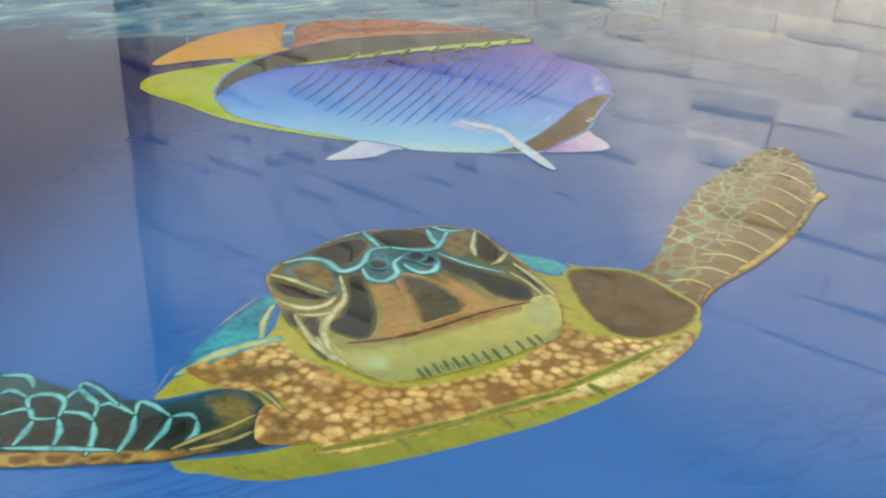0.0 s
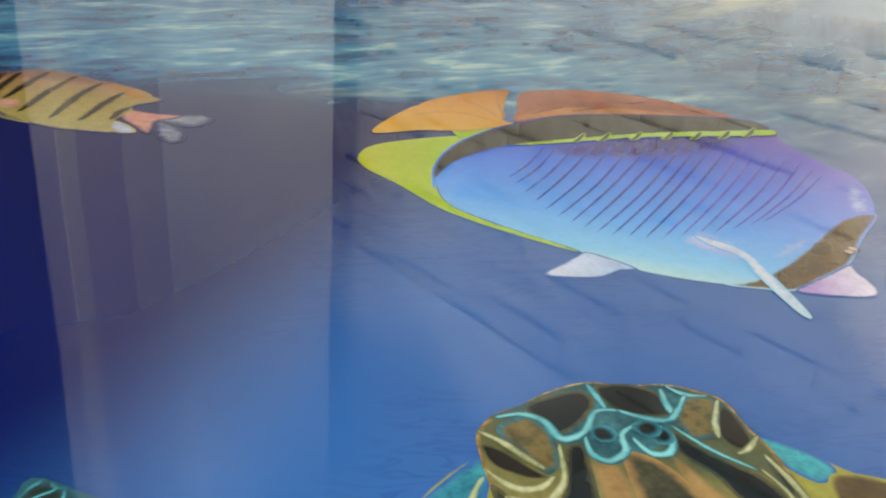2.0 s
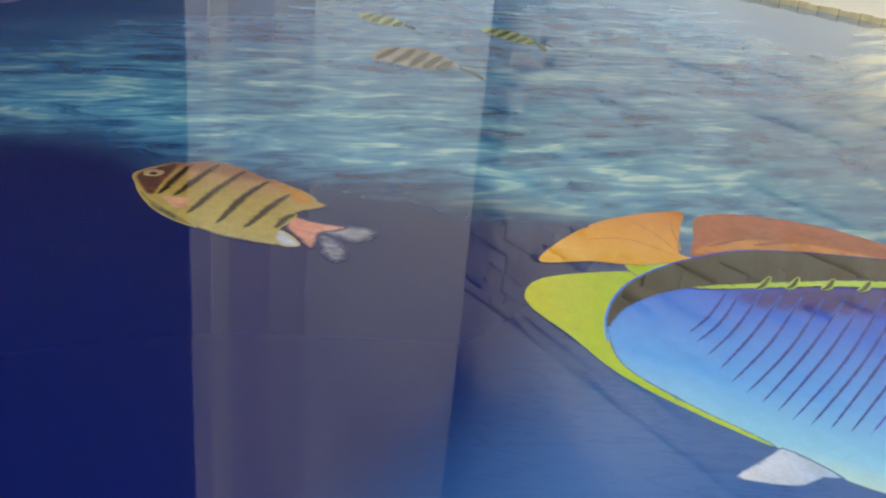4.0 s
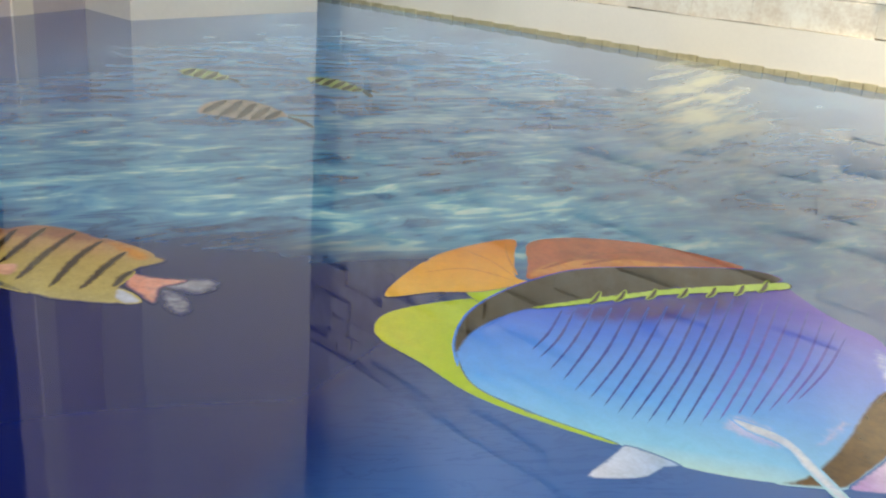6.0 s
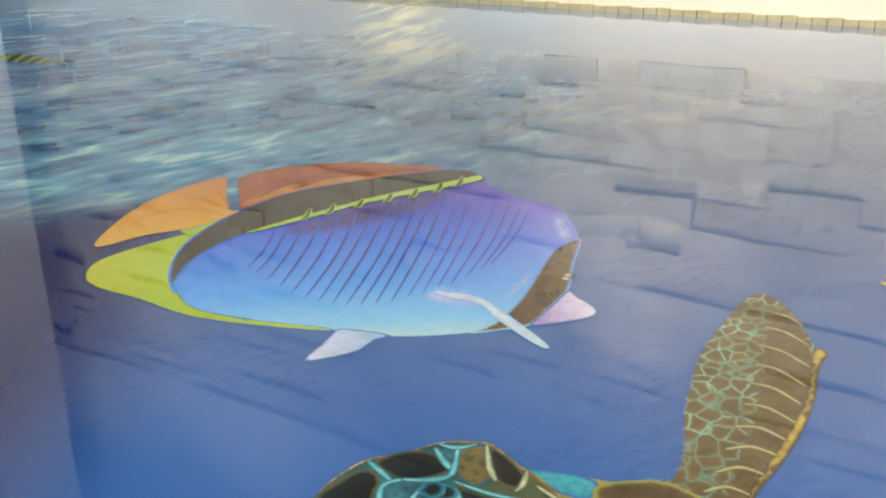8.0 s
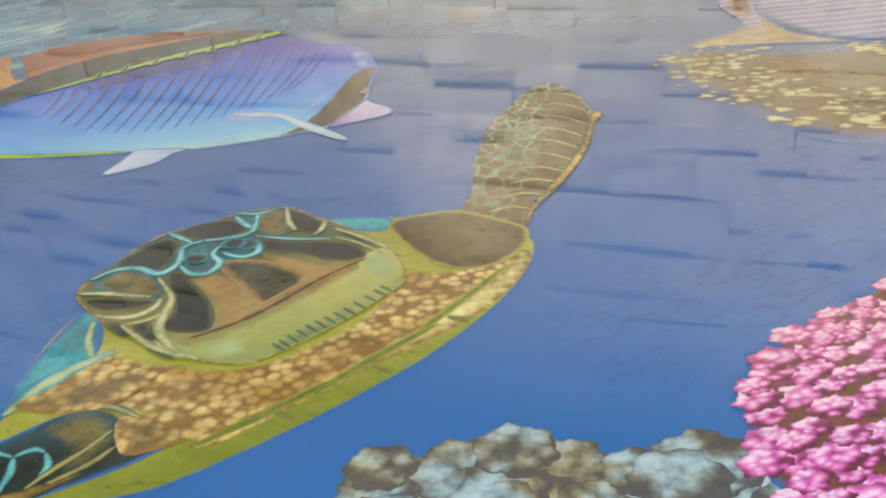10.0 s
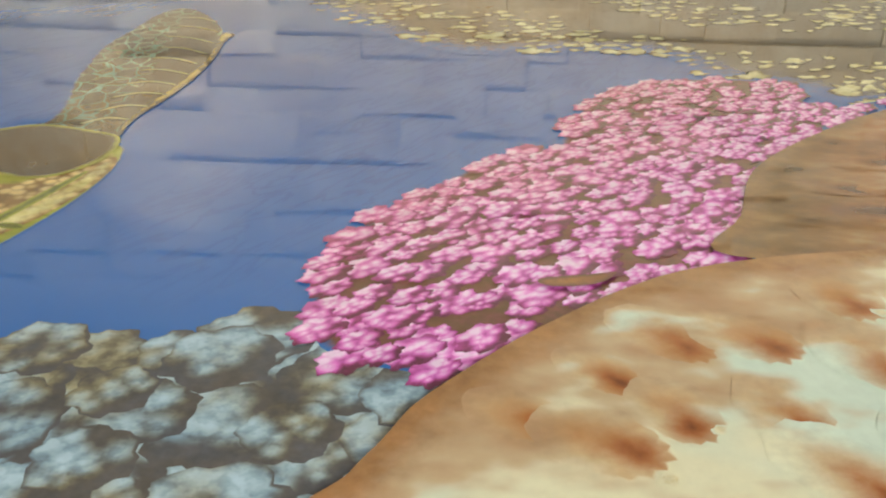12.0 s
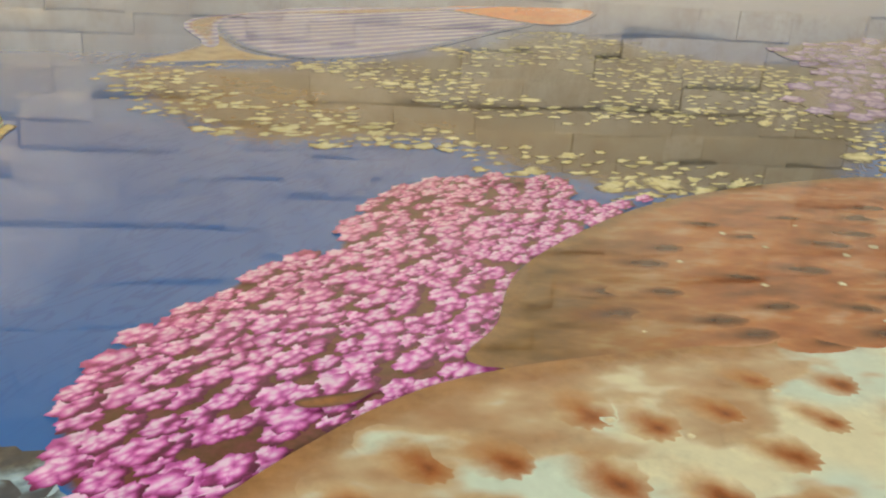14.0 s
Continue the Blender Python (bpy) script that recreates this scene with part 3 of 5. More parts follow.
    part("tip", sheet([(-0.091, 1.571), (-0.092, 1.527), (-0.093, 1.48), (-0.092, 1.432), (-0.062, 1.455), (-0.028, 1.498), (-0.028, 1.524), (-0.049, 1.543), (-0.07, 1.554)], 2.6, 3, 0.006), inked("print_pale_lilac", grad((0.7, 0.7), 0.96, 1.06, (0, lin(184, 150, 206)), (0.5, lin(214, 196, 226)), (1, lin(230, 224, 232)))), root)
    rng = random.Random(4)
    dot = inked("print_pale_dot", flat(lin(214, 190, 176), lin(170, 140, 120), 40), brown)
    for x, y in [(-0.112, 1.611), (-0.114, 1.626)]:
        part("pale_spot", upward(blob(bmesh.new(), x, y, 0.009, 3, rng, 12, 0.15)), dot, root)
    white = flat(lin(222, 226, 232), lin(184, 196, 222), 25, 0.2)
    cheek = inked("print_cheek", flat(lin(190, 200, 236), lin(160, 180, 232), 25, 0.2), body, 0.9)
    for run in ([(-0.269, 1.432), (-0.275, 1.488), (-0.215, 1.493), (-0.176, 1.466), (-0.207, 1.431)], [(-0.177, 1.536), (-0.179, 1.612), (-0.159, 1.603), (-0.15, 1.531), (-0.154, 1.457)], [(-0.243, 1.85), (-0.245, 1.903), (-0.175, 1.809), (-0.17, 1.767), (-0.194, 1.77)]):
        part("pale_patch", sheet(run, 1.8, 4, 0.025), cheek, root)
    part("side_fin", sheet([(-0.272, 1.47), (-0.201, 1.484), (-0.138, 1.45), (-0.048, 1.389), (-0.058, 1.38), (-0.144, 1.427), (-0.187, 1.456), (-0.242, 1.454)], 4, feather=0.009), inked("print_white", white, body), root)
    part("belly_fin", sheet([(-0.301, 1.191), (-0.309, 1.233), (-0.314, 1.268), (-0.316, 1.291), (-0.283, 1.304), (-0.243, 1.31), (-0.254, 1.287), (-0.254, 1.255), (-0.265, 1.231), (-0.281, 1.21)], 1, 2, 0.006), inked("print_white_fin", grad((0.7, 0.7), 0.62, 0.75, (0, lin(220, 222, 232)), (1, lin(160, 190, 224)))), root)
    line = inked("print_stripe_blue", flat(lin(10, 34, 130), lin(24, 60, 170), 14), body, 0.8)
    plum = inked("print_stripe_plum", flat(lin(60, 62, 172), lin(92, 92, 196), 14), body, 0.8)
    top = smooth([(-0.654, 1.568), (-0.608, 1.645), (-0.555, 1.736), (-0.52, 1.844), (-0.479, 1.942), (-0.401, 1.962), (-0.302, 1.893)], 12, False)
    low = smooth([(-0.572, 1.397), (-0.476, 1.356), (-0.393, 1.344), (-0.33, 1.357), (-0.285, 1.414), (-0.255, 1.493), (-0.24, 1.596)], 12, False)
    for i in range(19):
        (x0, y0), (x1, y1) = top[min(i * 4, 72)], low[min(i * 4, 72)]
        bend = 0.012 + 0.004 * math.sin(i * 1.7)
        part("stripe", stroke([(x0, y0), ((x0 + x1) / 2 + bend, (y0 + y1) / 2 - bend), (x1, y1)], 0.0062, 1.2), line if i < 12 else plum, root)


def turtle_print():
    root = motif("printed_turtle_shape", "printed green and brown shelled swimmer on glossy floor")
    rng = random.Random(2)

    def olive(n):
        f = n.math("DIVIDE", n.math("SUBTRACT", n.along(0.75, -0.66), -0.75), 0.42, clamp=True)
        base = n.ramp(f, (0, lin(150, 146, 70)), (0.45, lin(172, 166, 66)), (0.75, lin(160, 164, 58)), (1, lin(104, 116, 36)))
        spots = n.step(n.noise(26, 4.0, 0.6, n.squeezed((1, 2.2, 1), -48)), 0.58, 0.72)
        return mottled(n, n.mix(n.math("MULTIPLY", spots, 0.7), base, lin(88, 92, 34)), 0.25)

    cyan = flat(lin(66, 172, 180), lin(30, 104, 126), 22)
    dark = flat(lin(14, 28, 32), lin(6, 14, 18), 30)
    chest = beads(lin(226, 196, 126), lin(184, 144, 72), lin(140, 106, 52), 100)
    part("body", sheet([(-0.025, 0.698), (-0.058, 0.765), (-0.084, 0.886), (-0.026, 1.011), (0.051, 1.115), (0.109, 1.139), (0.191, 1.15), (0.265, 1.126), (0.286, 1.081), (0.281, 0.994), (0.249, 0.889), (0.202, 0.798), (0.154, 0.724), (0.12, 0.683), (0.084, 0.663), (0.052, 0.653)], 0), inked("print_olive", olive), root)
    part("chest", sheet([(-0.034, 0.739), (-0.019, 0.823), (0.038, 0.822), (0.113, 0.839), (0.168, 0.931), (0.168, 1.022), (0.209, 1.026), (0.258, 1.071), (0.268, 1.108), (0.283, 1.066), (0.266, 0.957), (0.214, 0.859), (0.163, 0.778), (0.123, 0.732), (0.081, 0.751), (0.025, 0.755)], 1, feather=0.012), inked("print_beads", chest, olive, 0.9), root)
    part("belly_rim", sheet([(0.121, 0.734), (0.152, 0.791), (0.199, 0.882), (0.25, 0.989), (0.275, 1.085), (0.286, 1.05), (0.266, 0.958), (0.211, 0.864), (0.163, 0.778), (0.139, 0.74)], 2, feather=0.014), inked("print_pale_belly", flat(lin(236, 226, 156), lin(190, 176, 80), 26), chest, 1.0), root)
    shade = inked("print_chest_shade", flat(lin(92, 78, 40), lin(118, 98, 52), 20), chest, 1.0)
    for run in ([(-0.036, 0.741), (-0.013, 0.778), (0.016, 0.803), (0.045, 0.815), (0.04, 0.767), (0.011, 0.743)], [(0.053, 0.747), (0.088, 0.757), (0.115, 0.742), (0.1, 0.72), (0.079, 0.712)]):
        part("brown_shade", sheet(run, 4.9, 4, 0.025), shade, root)
    # the plates on the shell's lower edge
    seam = inked("print_belly_seam", flat(lin(104, 108, 44), lin(130, 130, 60), 30), olive, 0.9)
    for run in ([(0.124, 0.732), (0.153, 0.777), (0.187, 0.834)], [(0.175, 0.805), (0.206, 0.872), (0.237, 0.932)], [(0.221, 0.902), (0.245, 0.978), (0.267, 1.052)], [(0.158, 0.784), (0.18, 0.778)], [(0.204, 0.858), (0.225, 0.851)], [(0.24, 0.945), (0.262, 0.94)]):
        part("seam", stroke(run, 0.008, 2.4), seam, root)
    part("shell_rim", sheet([(-0.026, 0.701), (-0.058, 0.765), (-0.084, 0.886), (-0.053, 0.868), (-0.023, 0.82), (-0.039, 0.775), (-0.036, 0.735)], 1, feather=0.01), inked("print_cyan", cyan, None, 0.9), root)
    part("shell_rim", sheet([(0.046, 1.117), (0.083, 1.134), (0.118, 1.134), (0.121, 1.105), (0.097, 1.098), (0.069, 1.104)], 1, feather=0.008), inked("print_cyan_far", cyan), root)
    pale_edge = inked("print_shell_edge", flat(lin(196, 200, 140), lin(150, 160, 100), 30), cyan, 0.9)
    part("shell_edge", stroke([(-0.035, 0.728), (-0.035, 0.765), (-0.025, 0.802), (-0.01, 0.829)], 0.012, 2.4), pale_edge, root)
    part("shell_edge", stroke([(-0.018, 0.81), (-0.045, 0.839), (-0.061, 0.868)], 0.007, 2.4), pale_edge, root)

    # the dark fore flipper, drawn with a net of pale teal lines
    teal_dark = grad((-0.6, 0.8), 0.45, 0.66, (0, lin(52, 58, 44)), (0.45, lin(38, 56, 54)), (0.8, lin(48, 96, 106)), (1, lin(66, 120, 136)), grain=0.4)
    part("flipper", sheet([(-0.272, 0.561), (-0.152, 0.641), (-0.077, 0.67), (-0.022, 0.695), (0.011, 0.743), (0.059, 0.748), (0.108, 0.745), (0.095, 0.707), (0.05, 0.655), (0.007, 0.613), (-0.036, 0.574), (-0.128, 0.501)], 2.6, feather=0.008), inked("print_flipper_dark", teal_dark, None, 0.8), root)
    part("flipper_end", sheet([(-0.272, 0.561), (-0.215, 0.603), (-0.16, 0.637), (-0.125, 0.62), (-0.1, 0.575), (-0.105, 0.53), (-0.128, 0.501)], 2.9, feather=0.014), inked("print_plates_dark", plates(lin(40, 54, 50), lin(92, 196, 204), 40, 0.05, 45, 0.8), teal_dark, 0.8), root)
    ochre = flat(lin(176, 146, 72), lin(120, 94, 46), 40)
    part("flipper_rim", sheet([(-0.147, 0.509), (-0.055, 0.585), (-0.01, 0.625), (0.037, 0.665), (0.073, 0.699), (0.05, 0.655), (0.007, 0.613), (-0.036, 0.574), (-0.128, 0.501)], 3, feather=0.008), inked("print_ochre_rim", ochre, teal_dark, 1.0), root)
    scute = inked("print_scute", flat(lin(30, 34, 32), lin(44, 50, 44), 24), teal_dark, 0.6)
    for run in ([(-0.109, 0.62), (-0.11, 0.629), (-0.098, 0.629), (-0.091, 0.623), (-0.097, 0.616)], [(-0.086, 0.631), (-0.09, 0.64), (-0.076, 0.647), (-0.065, 0.641), (-0.067, 0.629), (-0.077, 0.625)], [(-0.06, 0.615), (-0.053, 0.628), (-0.035, 0.618), (-0.039, 0.603), (-0.049, 0.6)], [(-0.043, 0.629), (-0.037, 0.644), (-0.017, 0.635), (-0.012, 0.622), (-0.025, 0.616)], [(-0.03, 0.65), (-0.019, 0.669), (-0.002, 0.658), (0.006, 0.641), (-0.005, 0.629)], [(-0.008, 0.672), (-0.001, 0.687), (0.012, 0.68), (0.021, 0.656), (0.015, 0.644)], [(0.014, 0.684), (0.02, 0.698), (0.034, 0.689), (0.036, 0.672), (0.028, 0.663)], [(-0.056, 0.642), (-0.054, 0.656), (-0.043, 0.652), (-0.045, 0.644)], [(-0.059, 0.669), (-0.05, 0.681), (-0.041, 0.677), (-0.046, 0.668)], [(-0.079, 0.599), (-0.071, 0.613), (-0.055, 0.598), (-0.06, 0.588)], [(-0.039, 0.678), (-0.029, 0.687), (-0.02, 0.678), (-0.029, 0.675)]):
        part("scute", sheet(run, 3.4, 4, 0.009), scute, root)
    umber_scute = inked("print_rim_scute", flat(lin(112, 76, 36), lin(84, 58, 30), 30), ochre, 0.6)
    for run in ([(-0.045, 0.586), (-0.032, 0.598), (-0.023, 0.59), (-0.034, 0.579)], [(-0.026, 0.603), (-0.011, 0.616), (-0.005, 0.606), (-0.015, 0.596)], [(-0.001, 0.623), (0.01, 0.633), (0.013, 0.624), (0.006, 0.616)], [(0.014, 0.638), (0.022, 0.646), (0.027, 0.638), (0.02, 0.631)]):
        part("rim_scute", sheet(run, 3.6, 4, 0.006), umber_scute, root)
    net = inked("print_net_teal", flat(lin(120, 206, 204), lin(66, 148, 152), 26), teal_dark, 0.9)
    for run in ([(-0.094, 0.608), (-0.091, 0.618), (-0.084, 0.626), (-0.07, 0.622), (-0.057, 0.634)], [(-0.084, 0.626), (-0.098, 0.635), (-0.09, 0.648), (-0.073, 0.65), (-0.057, 0.634)], [(-0.12, 0.623), (-0.117, 0.632), (-0.099, 0.634)], [(-0.07, 0.622), (-0.06, 0.608), (-0.052, 0.593)], [(-0.057, 0.634), (-0.042, 0.626), (-0.028, 0.61)], [(-0.062, 0.64), (-0.048, 0.649), (-0.033, 0.649)], [(-0.073, 0.65), (-0.078, 0.666), (-0.06, 0.665), (-0.047, 0.662), (-0.035, 0.649)], [(-0.033, 0.649), (-0.015, 0.636), (-0.001, 0.619)], [(-0.047, 0.662), (-0.043, 0.671), (-0.034, 0.673), (-0.015, 0.674)], [(-0.015, 0.674), (0.001, 0.658), (0.014, 0.636)], [(-0.015, 0.674), (-0.026, 0.687), (-0.012, 0.691), (0.008, 0.69)], [(0.008, 0.69), (0.018, 0.676), (0.027, 0.65)], [(0.008, 0.69), (0.016, 0.701), (0.027, 0.7)], [(0.027, 0.7), (0.039, 0.688), (0.043, 0.67)], [(-0.057, 0.586), (-0.025, 0.612), (0.01, 0.638)], [(-0.078, 0.666), (-0.083, 0.674), (-0.067, 0.677), (-0.034, 0.673)], [(-0.144, 0.637), (-0.126, 0.651), (-0.107, 0.644)]):
        part("net_line", stroke(run, 0.0062, 4), net, root)
    part("olive_root", sheet([(0.001, 0.719), (0.019, 0.749), (0.053, 0.747), (0.072, 0.72), (0.065, 0.696), (0.05, 0.675), (0.036, 0.704)], 4.4, 4, 0.02), inked("print_olive_root", flat(lin(128, 116, 56), lin(70, 72, 40), 40), teal_dark, 1.0), root)
    for run in ([(0.04, 0.663), (0.045, 0.686), (0.052, 0.707), (0.057, 0.735)], [(0.05, 0.671), (0.065, 0.696), (0.071, 0.719)], [(0.026, 0.755), (0.042, 0.758), (0.069, 0.751)]):
        part("net_line", stroke(run, 0.006, 4.8), inked("print_root_line", flat(lin(176, 166, 92), lin(140, 130, 70), 30), teal_dark, 0.9), root)
    part("dark_fold", sheet([(0.011, 0.743), (0.059, 0.748), (0.105, 0.748), (0.106, 0.726), (0.079, 0.722), (0.047, 0.723)], 3, feather=0.02), inked("print_fold", flat(lin(60, 58, 34), lin(104, 90, 46), 40), chest, 1.0), root)

    # the raised flipper: small cells on its inner side, long ones at the amber edge
    cells = plates(lin(108, 90, 52), lin(150, 188, 156), 52, 0.05, 10, 0.7)
    umber = flat(lin(100, 78, 42), lin(74, 58, 32), 30)
    part("flipper", sheet([(0.156, 1.156), (0.179, 1.176), (0.176, 1.229), (0.155, 1.31), (0.141, 1.396), (0.132, 1.472), (0.136, 1.551), (0.139, 1.61), (0.146, 1.673), (0.167, 1.707), (0.202, 1.683), (0.237, 1.626), (0.264, 1.554), (0.281, 1.546), (0.277, 1.506), (0.284, 1.42), (0.283, 1.335), (0.275, 1.26), (0.263, 1.191), (0.265, 1.136), (0.258, 1.085), (0.237, 1.053)], 2, 3, 0.007), inked("print_plates_brown", cells, None, 0.9), root)
    part("outer_side", sheet([(0.235, 1.146), (0.228, 1.233), (0.225, 1.328), (0.213, 1.431), (0.2, 1.523), (0.189, 1.631), (0.208, 1.665), (0.248, 1.595), (0.268, 1.531), (0.28, 1.432), (0.28, 1.344), (0.272, 1.269), (0.26, 1.195), (0.261, 1.138)], 2.8, 3, 0.012), inked("print_flipper_outer", flat(lin(112, 88, 48), lin(86, 66, 36), 24), cells, 0.8), root)
    amber = flat(lin(214, 180, 86), lin(168, 136, 62), 30)
    part("flipper_rim", sheet([(0.264, 1.554), (0.281, 1.546), (0.277, 1.506), (0.284, 1.42), (0.283, 1.335), (0.275, 1.26), (0.263, 1.191), (0.265, 1.136), (0.259, 1.149), (0.255, 1.198), (0.264, 1.277), (0.271, 1.352), (0.272, 1.432), (0.264, 1.512)], 3, 3, 0.007), inked("print_amber", amber, umber, 0.9), root)
    inner, outer = smooth([(0.215, 1.17), (0.217, 1.233), (0.213, 1.308), (0.209, 1.391), (0.202, 1.472), (0.191, 1.557), (0.191, 1.639)], 3, False), smooth([(0.259, 1.188), (0.268, 1.254), (0.273, 1.307), (0.274, 1.372), (0.272, 1.441), (0.265, 1.523), (0.24, 1.617)], 3, False)
    bar_line = inked("print_flipper_line", flat(lin(182, 186, 132), lin(196, 168, 92), 26), umber, 0.8)
    for i, (a, b) in enumerate(zip(inner, outer)):
        if i % 2 == 0:
            part("net_line", stroke([a, ((a[0] + b[0]) / 2 - 0.003, (a[1] + b[1]) / 2 + 0.012), b], 0.007, 3.4), bar_line, root)
    part("shoulder", sheet([(0.119, 1.12), (0.144, 1.151), (0.183, 1.168), (0.228, 1.156), (0.266, 1.137), (0.272, 1.086), (0.252, 1.046), (0.223, 1.033), (0.187, 1.046), (0.149, 1.08)], 3.2, 4, 0.009), inked("print_umber", umber, olive, 0.6), root)

    # the head
    head = grad((0.75, -0.66), -0.78, -0.5, (0, lin(40, 84, 90)), (0.4, lin(92, 96, 60)), (0.75, lin(150, 140, 78)), (1, lin(150, 156, 92)), grain=0.5)
    part("head", sheet([(-0.109, 0.904), (-0.12, 0.937), (-0.116, 0.968), (-0.117, 1.004), (-0.107, 1.05), (-0.08, 1.078), (-0.058, 1.114), (-0.031, 1.133), (-0.004, 1.141), (0.036, 1.121), (0.06, 1.113), (0.092, 1.096), (0.134, 1.066), (0.166, 1.034), (0.183, 0.996), (0.173, 0.962), (0.157, 0.931), (0.136, 0.89), (0.125, 0.856), (0.11, 0.836), (0.084, 0.83), (0.05, 0.833), (0.014, 0.847), (-0.019, 0.852), (-0.051, 0.865), (-0.085, 0.885)], 5, 3, 0.007), inked("print_head_olive", head, chest), root)
    crown = flat(lin(34, 78, 88), lin(64, 128, 134), 26)
    part("crown", sheet([(-0.12, 0.929), (-0.116, 0.968), (-0.115, 1.002), (-0.105, 1.048), (-0.079, 1.077), (-0.056, 1.112), (-0.033, 1.124), (-0.009, 1.081), (0.01, 1.025), (-0.001, 0.981), (-0.028, 0.959), (-0.053, 0.953), (-0.089, 0.956), (-0.106, 0.94)], 5.6, 3, 0.014), inked("print_crown", crown, head), root)
    tan = flat(lin(178, 142, 84), lin(150, 114, 64), 16, 0.2)
    tan_ink = inked("print_tan", tan, head)
    for run in ([(-0.018, 0.951), (-0.006, 0.978), (0.03, 0.962), (0.067, 0.932), (0.074, 0.906), (0.063, 0.879), (0.047, 0.884), (0.03, 0.917)], [(0.012, 1.027), (0.052, 1.027), (0.095, 1.017), (0.118, 1.015), (0.102, 0.985), (0.08, 0.982), (0.04, 1.004)]):
        part("tan_patch", sheet(run, 6, 4, 0.014), tan_ink, root)
    jaw = grad((0.75, -0.66), -0.62, -0.45, (0, lin(206, 196, 116)), (0.5, lin(178, 176, 96)), (1, lin(138, 152, 88)), mottle=0.15)
    part("jaw", sheet([(0.04, 0.849), (0.062, 0.871), (0.084, 0.909), (0.101, 0.957), (0.121, 1.006), (0.138, 1.047), (0.166, 1.031), (0.183, 0.996), (0.173, 0.962), (0.157, 0.931), (0.135, 0.891), (0.124, 0.857), (0.109, 0.837), (0.083, 0.831), (0.057, 0.835)], 6, 3, 0.014), inked("print_jaw", jaw, head, 0.6), root)
    part("pale_cheek", sheet([(0.029, 0.85), (0.055, 0.848), (0.079, 0.874), (0.103, 0.852), (0.085, 0.836), (0.053, 0.836)], 6.6, 4, 0.018), inked("print_pale_cheek", flat(lin(178, 196, 142), lin(150, 170, 110), 30, 0.15), jaw), root)
    part("pale_cheek", sheet([(0.124, 1.027), (0.137, 1.061), (0.165, 1.033), (0.175, 1.006), (0.153, 0.995)], 6.6, 4, 0.014), inked("print_pale_cheek_far", flat(lin(178, 186, 126), lin(150, 160, 100), 30, 0.15), jaw), root)
    patch = inked("print_dark_patch", dark, flat(lin(70, 84, 66), lin(110, 96, 56), 30), 0.7)
    for run in ([(-0.114, 0.97), (-0.108, 1.013), (-0.095, 1.036), (-0.073, 1.025), (-0.061, 0.987), (-0.061, 0.963), (-0.082, 0.962)], [(-0.096, 1.052), (-0.072, 1.089), (-0.04, 1.093), (-0.018, 1.077), (-0.038, 1.046), (-0.063, 1.037)], [(-0.046, 0.955), (-0.04, 0.973), (-0.015, 0.954), (0.029, 0.916), (0.05, 0.881), (0.038, 0.867), (0.011, 0.866), (0.002, 0.876), (-0.0, 0.898), (-0.024, 0.93)], [(-0.003, 1.056), (0.038, 1.058), (0.082, 1.067), (0.115, 1.058), (0.126, 1.035), (0.097, 1.022), (0.055, 1.033), (0.021, 1.031)], [(-0.021, 0.866), (-0.009, 0.875), (0.02, 0.852), (0.014, 0.847), (0.0, 0.851)], [(-0.049, 0.864), (-0.032, 0.867), (-0.01, 0.852), (-0.022, 0.849)], [(0.015, 0.836), (0.028, 0.837), (0.048, 0.827), (0.035, 0.828)], [(0.068, 1.094), (0.093, 1.089), (0.124, 1.066), (0.106, 1.067)]):
        part("dark_patch", sheet(run, 7, 4, 0.009), patch, root)
    part("grey_patch", sheet([(-0.011, 0.993), (0.011, 1.008), (0.049, 1.006), (0.087, 0.988), (0.091, 0.953), (0.075, 0.925), (0.037, 0.953), (0.01, 0.972)], 7, 4, 0.014), inked("print_grey_patch", flat(lin(58, 60, 42), lin(84, 78, 50), 30), tan), root)
    part("lip_shade", sheet([(0.064, 0.892), (0.075, 0.939), (0.094, 0.986), (0.124, 1.033), (0.118, 0.99), (0.099, 0.942), (0.077, 0.901)], 7.2, 4, 0.012), inked("print_lip_shade", flat(lin(92, 66, 38), lin(120, 88, 50), 30), tan), root)
    part("mouth_line", stroke([(0.04, 0.857), (0.063, 0.886), (0.079, 0.915), (0.092, 0.951), (0.108, 0.995), (0.129, 1.035)], 0.008, 7.6), inked("print_mouth", flat(lin(70, 52, 30), lin(96, 76, 44), 40), tan, 0.9), root)
    part("ridge", sheet([(0.12, 0.853), (0.12, 0.878), (0.139, 0.911), (0.159, 0.945), (0.172, 0.984), (0.171, 0.955), (0.156, 0.914), (0.139, 0.878)], 7, 4, 0.012), inked("print_ridge", flat(lin(70, 100, 76), lin(110, 130, 86), 90), jaw, 1.2), root)
    tick = inked("print_ridge_tick", flat(lin(74, 96, 70), lin(96, 116, 78), 40), jaw, 0.8)
    for a, b in zip(smooth([(0.114, 0.868), (0.128, 0.902), (0.147, 0.937), (0.164, 0.983)], 4, False), smooth([(0.13, 0.859), (0.144, 0.892), (0.164, 0.927), (0.179, 0.975)], 4, False)):
        part("tick", stroke([a, ((a[0] + b[0]) / 2, (a[1] + b[1]) / 2), b], 0.006, 7.8), tick, root)
    hazel = inked("print_hazel", flat(lin(128, 110, 62), lin(70, 70, 44), 60), crown, 0.9)
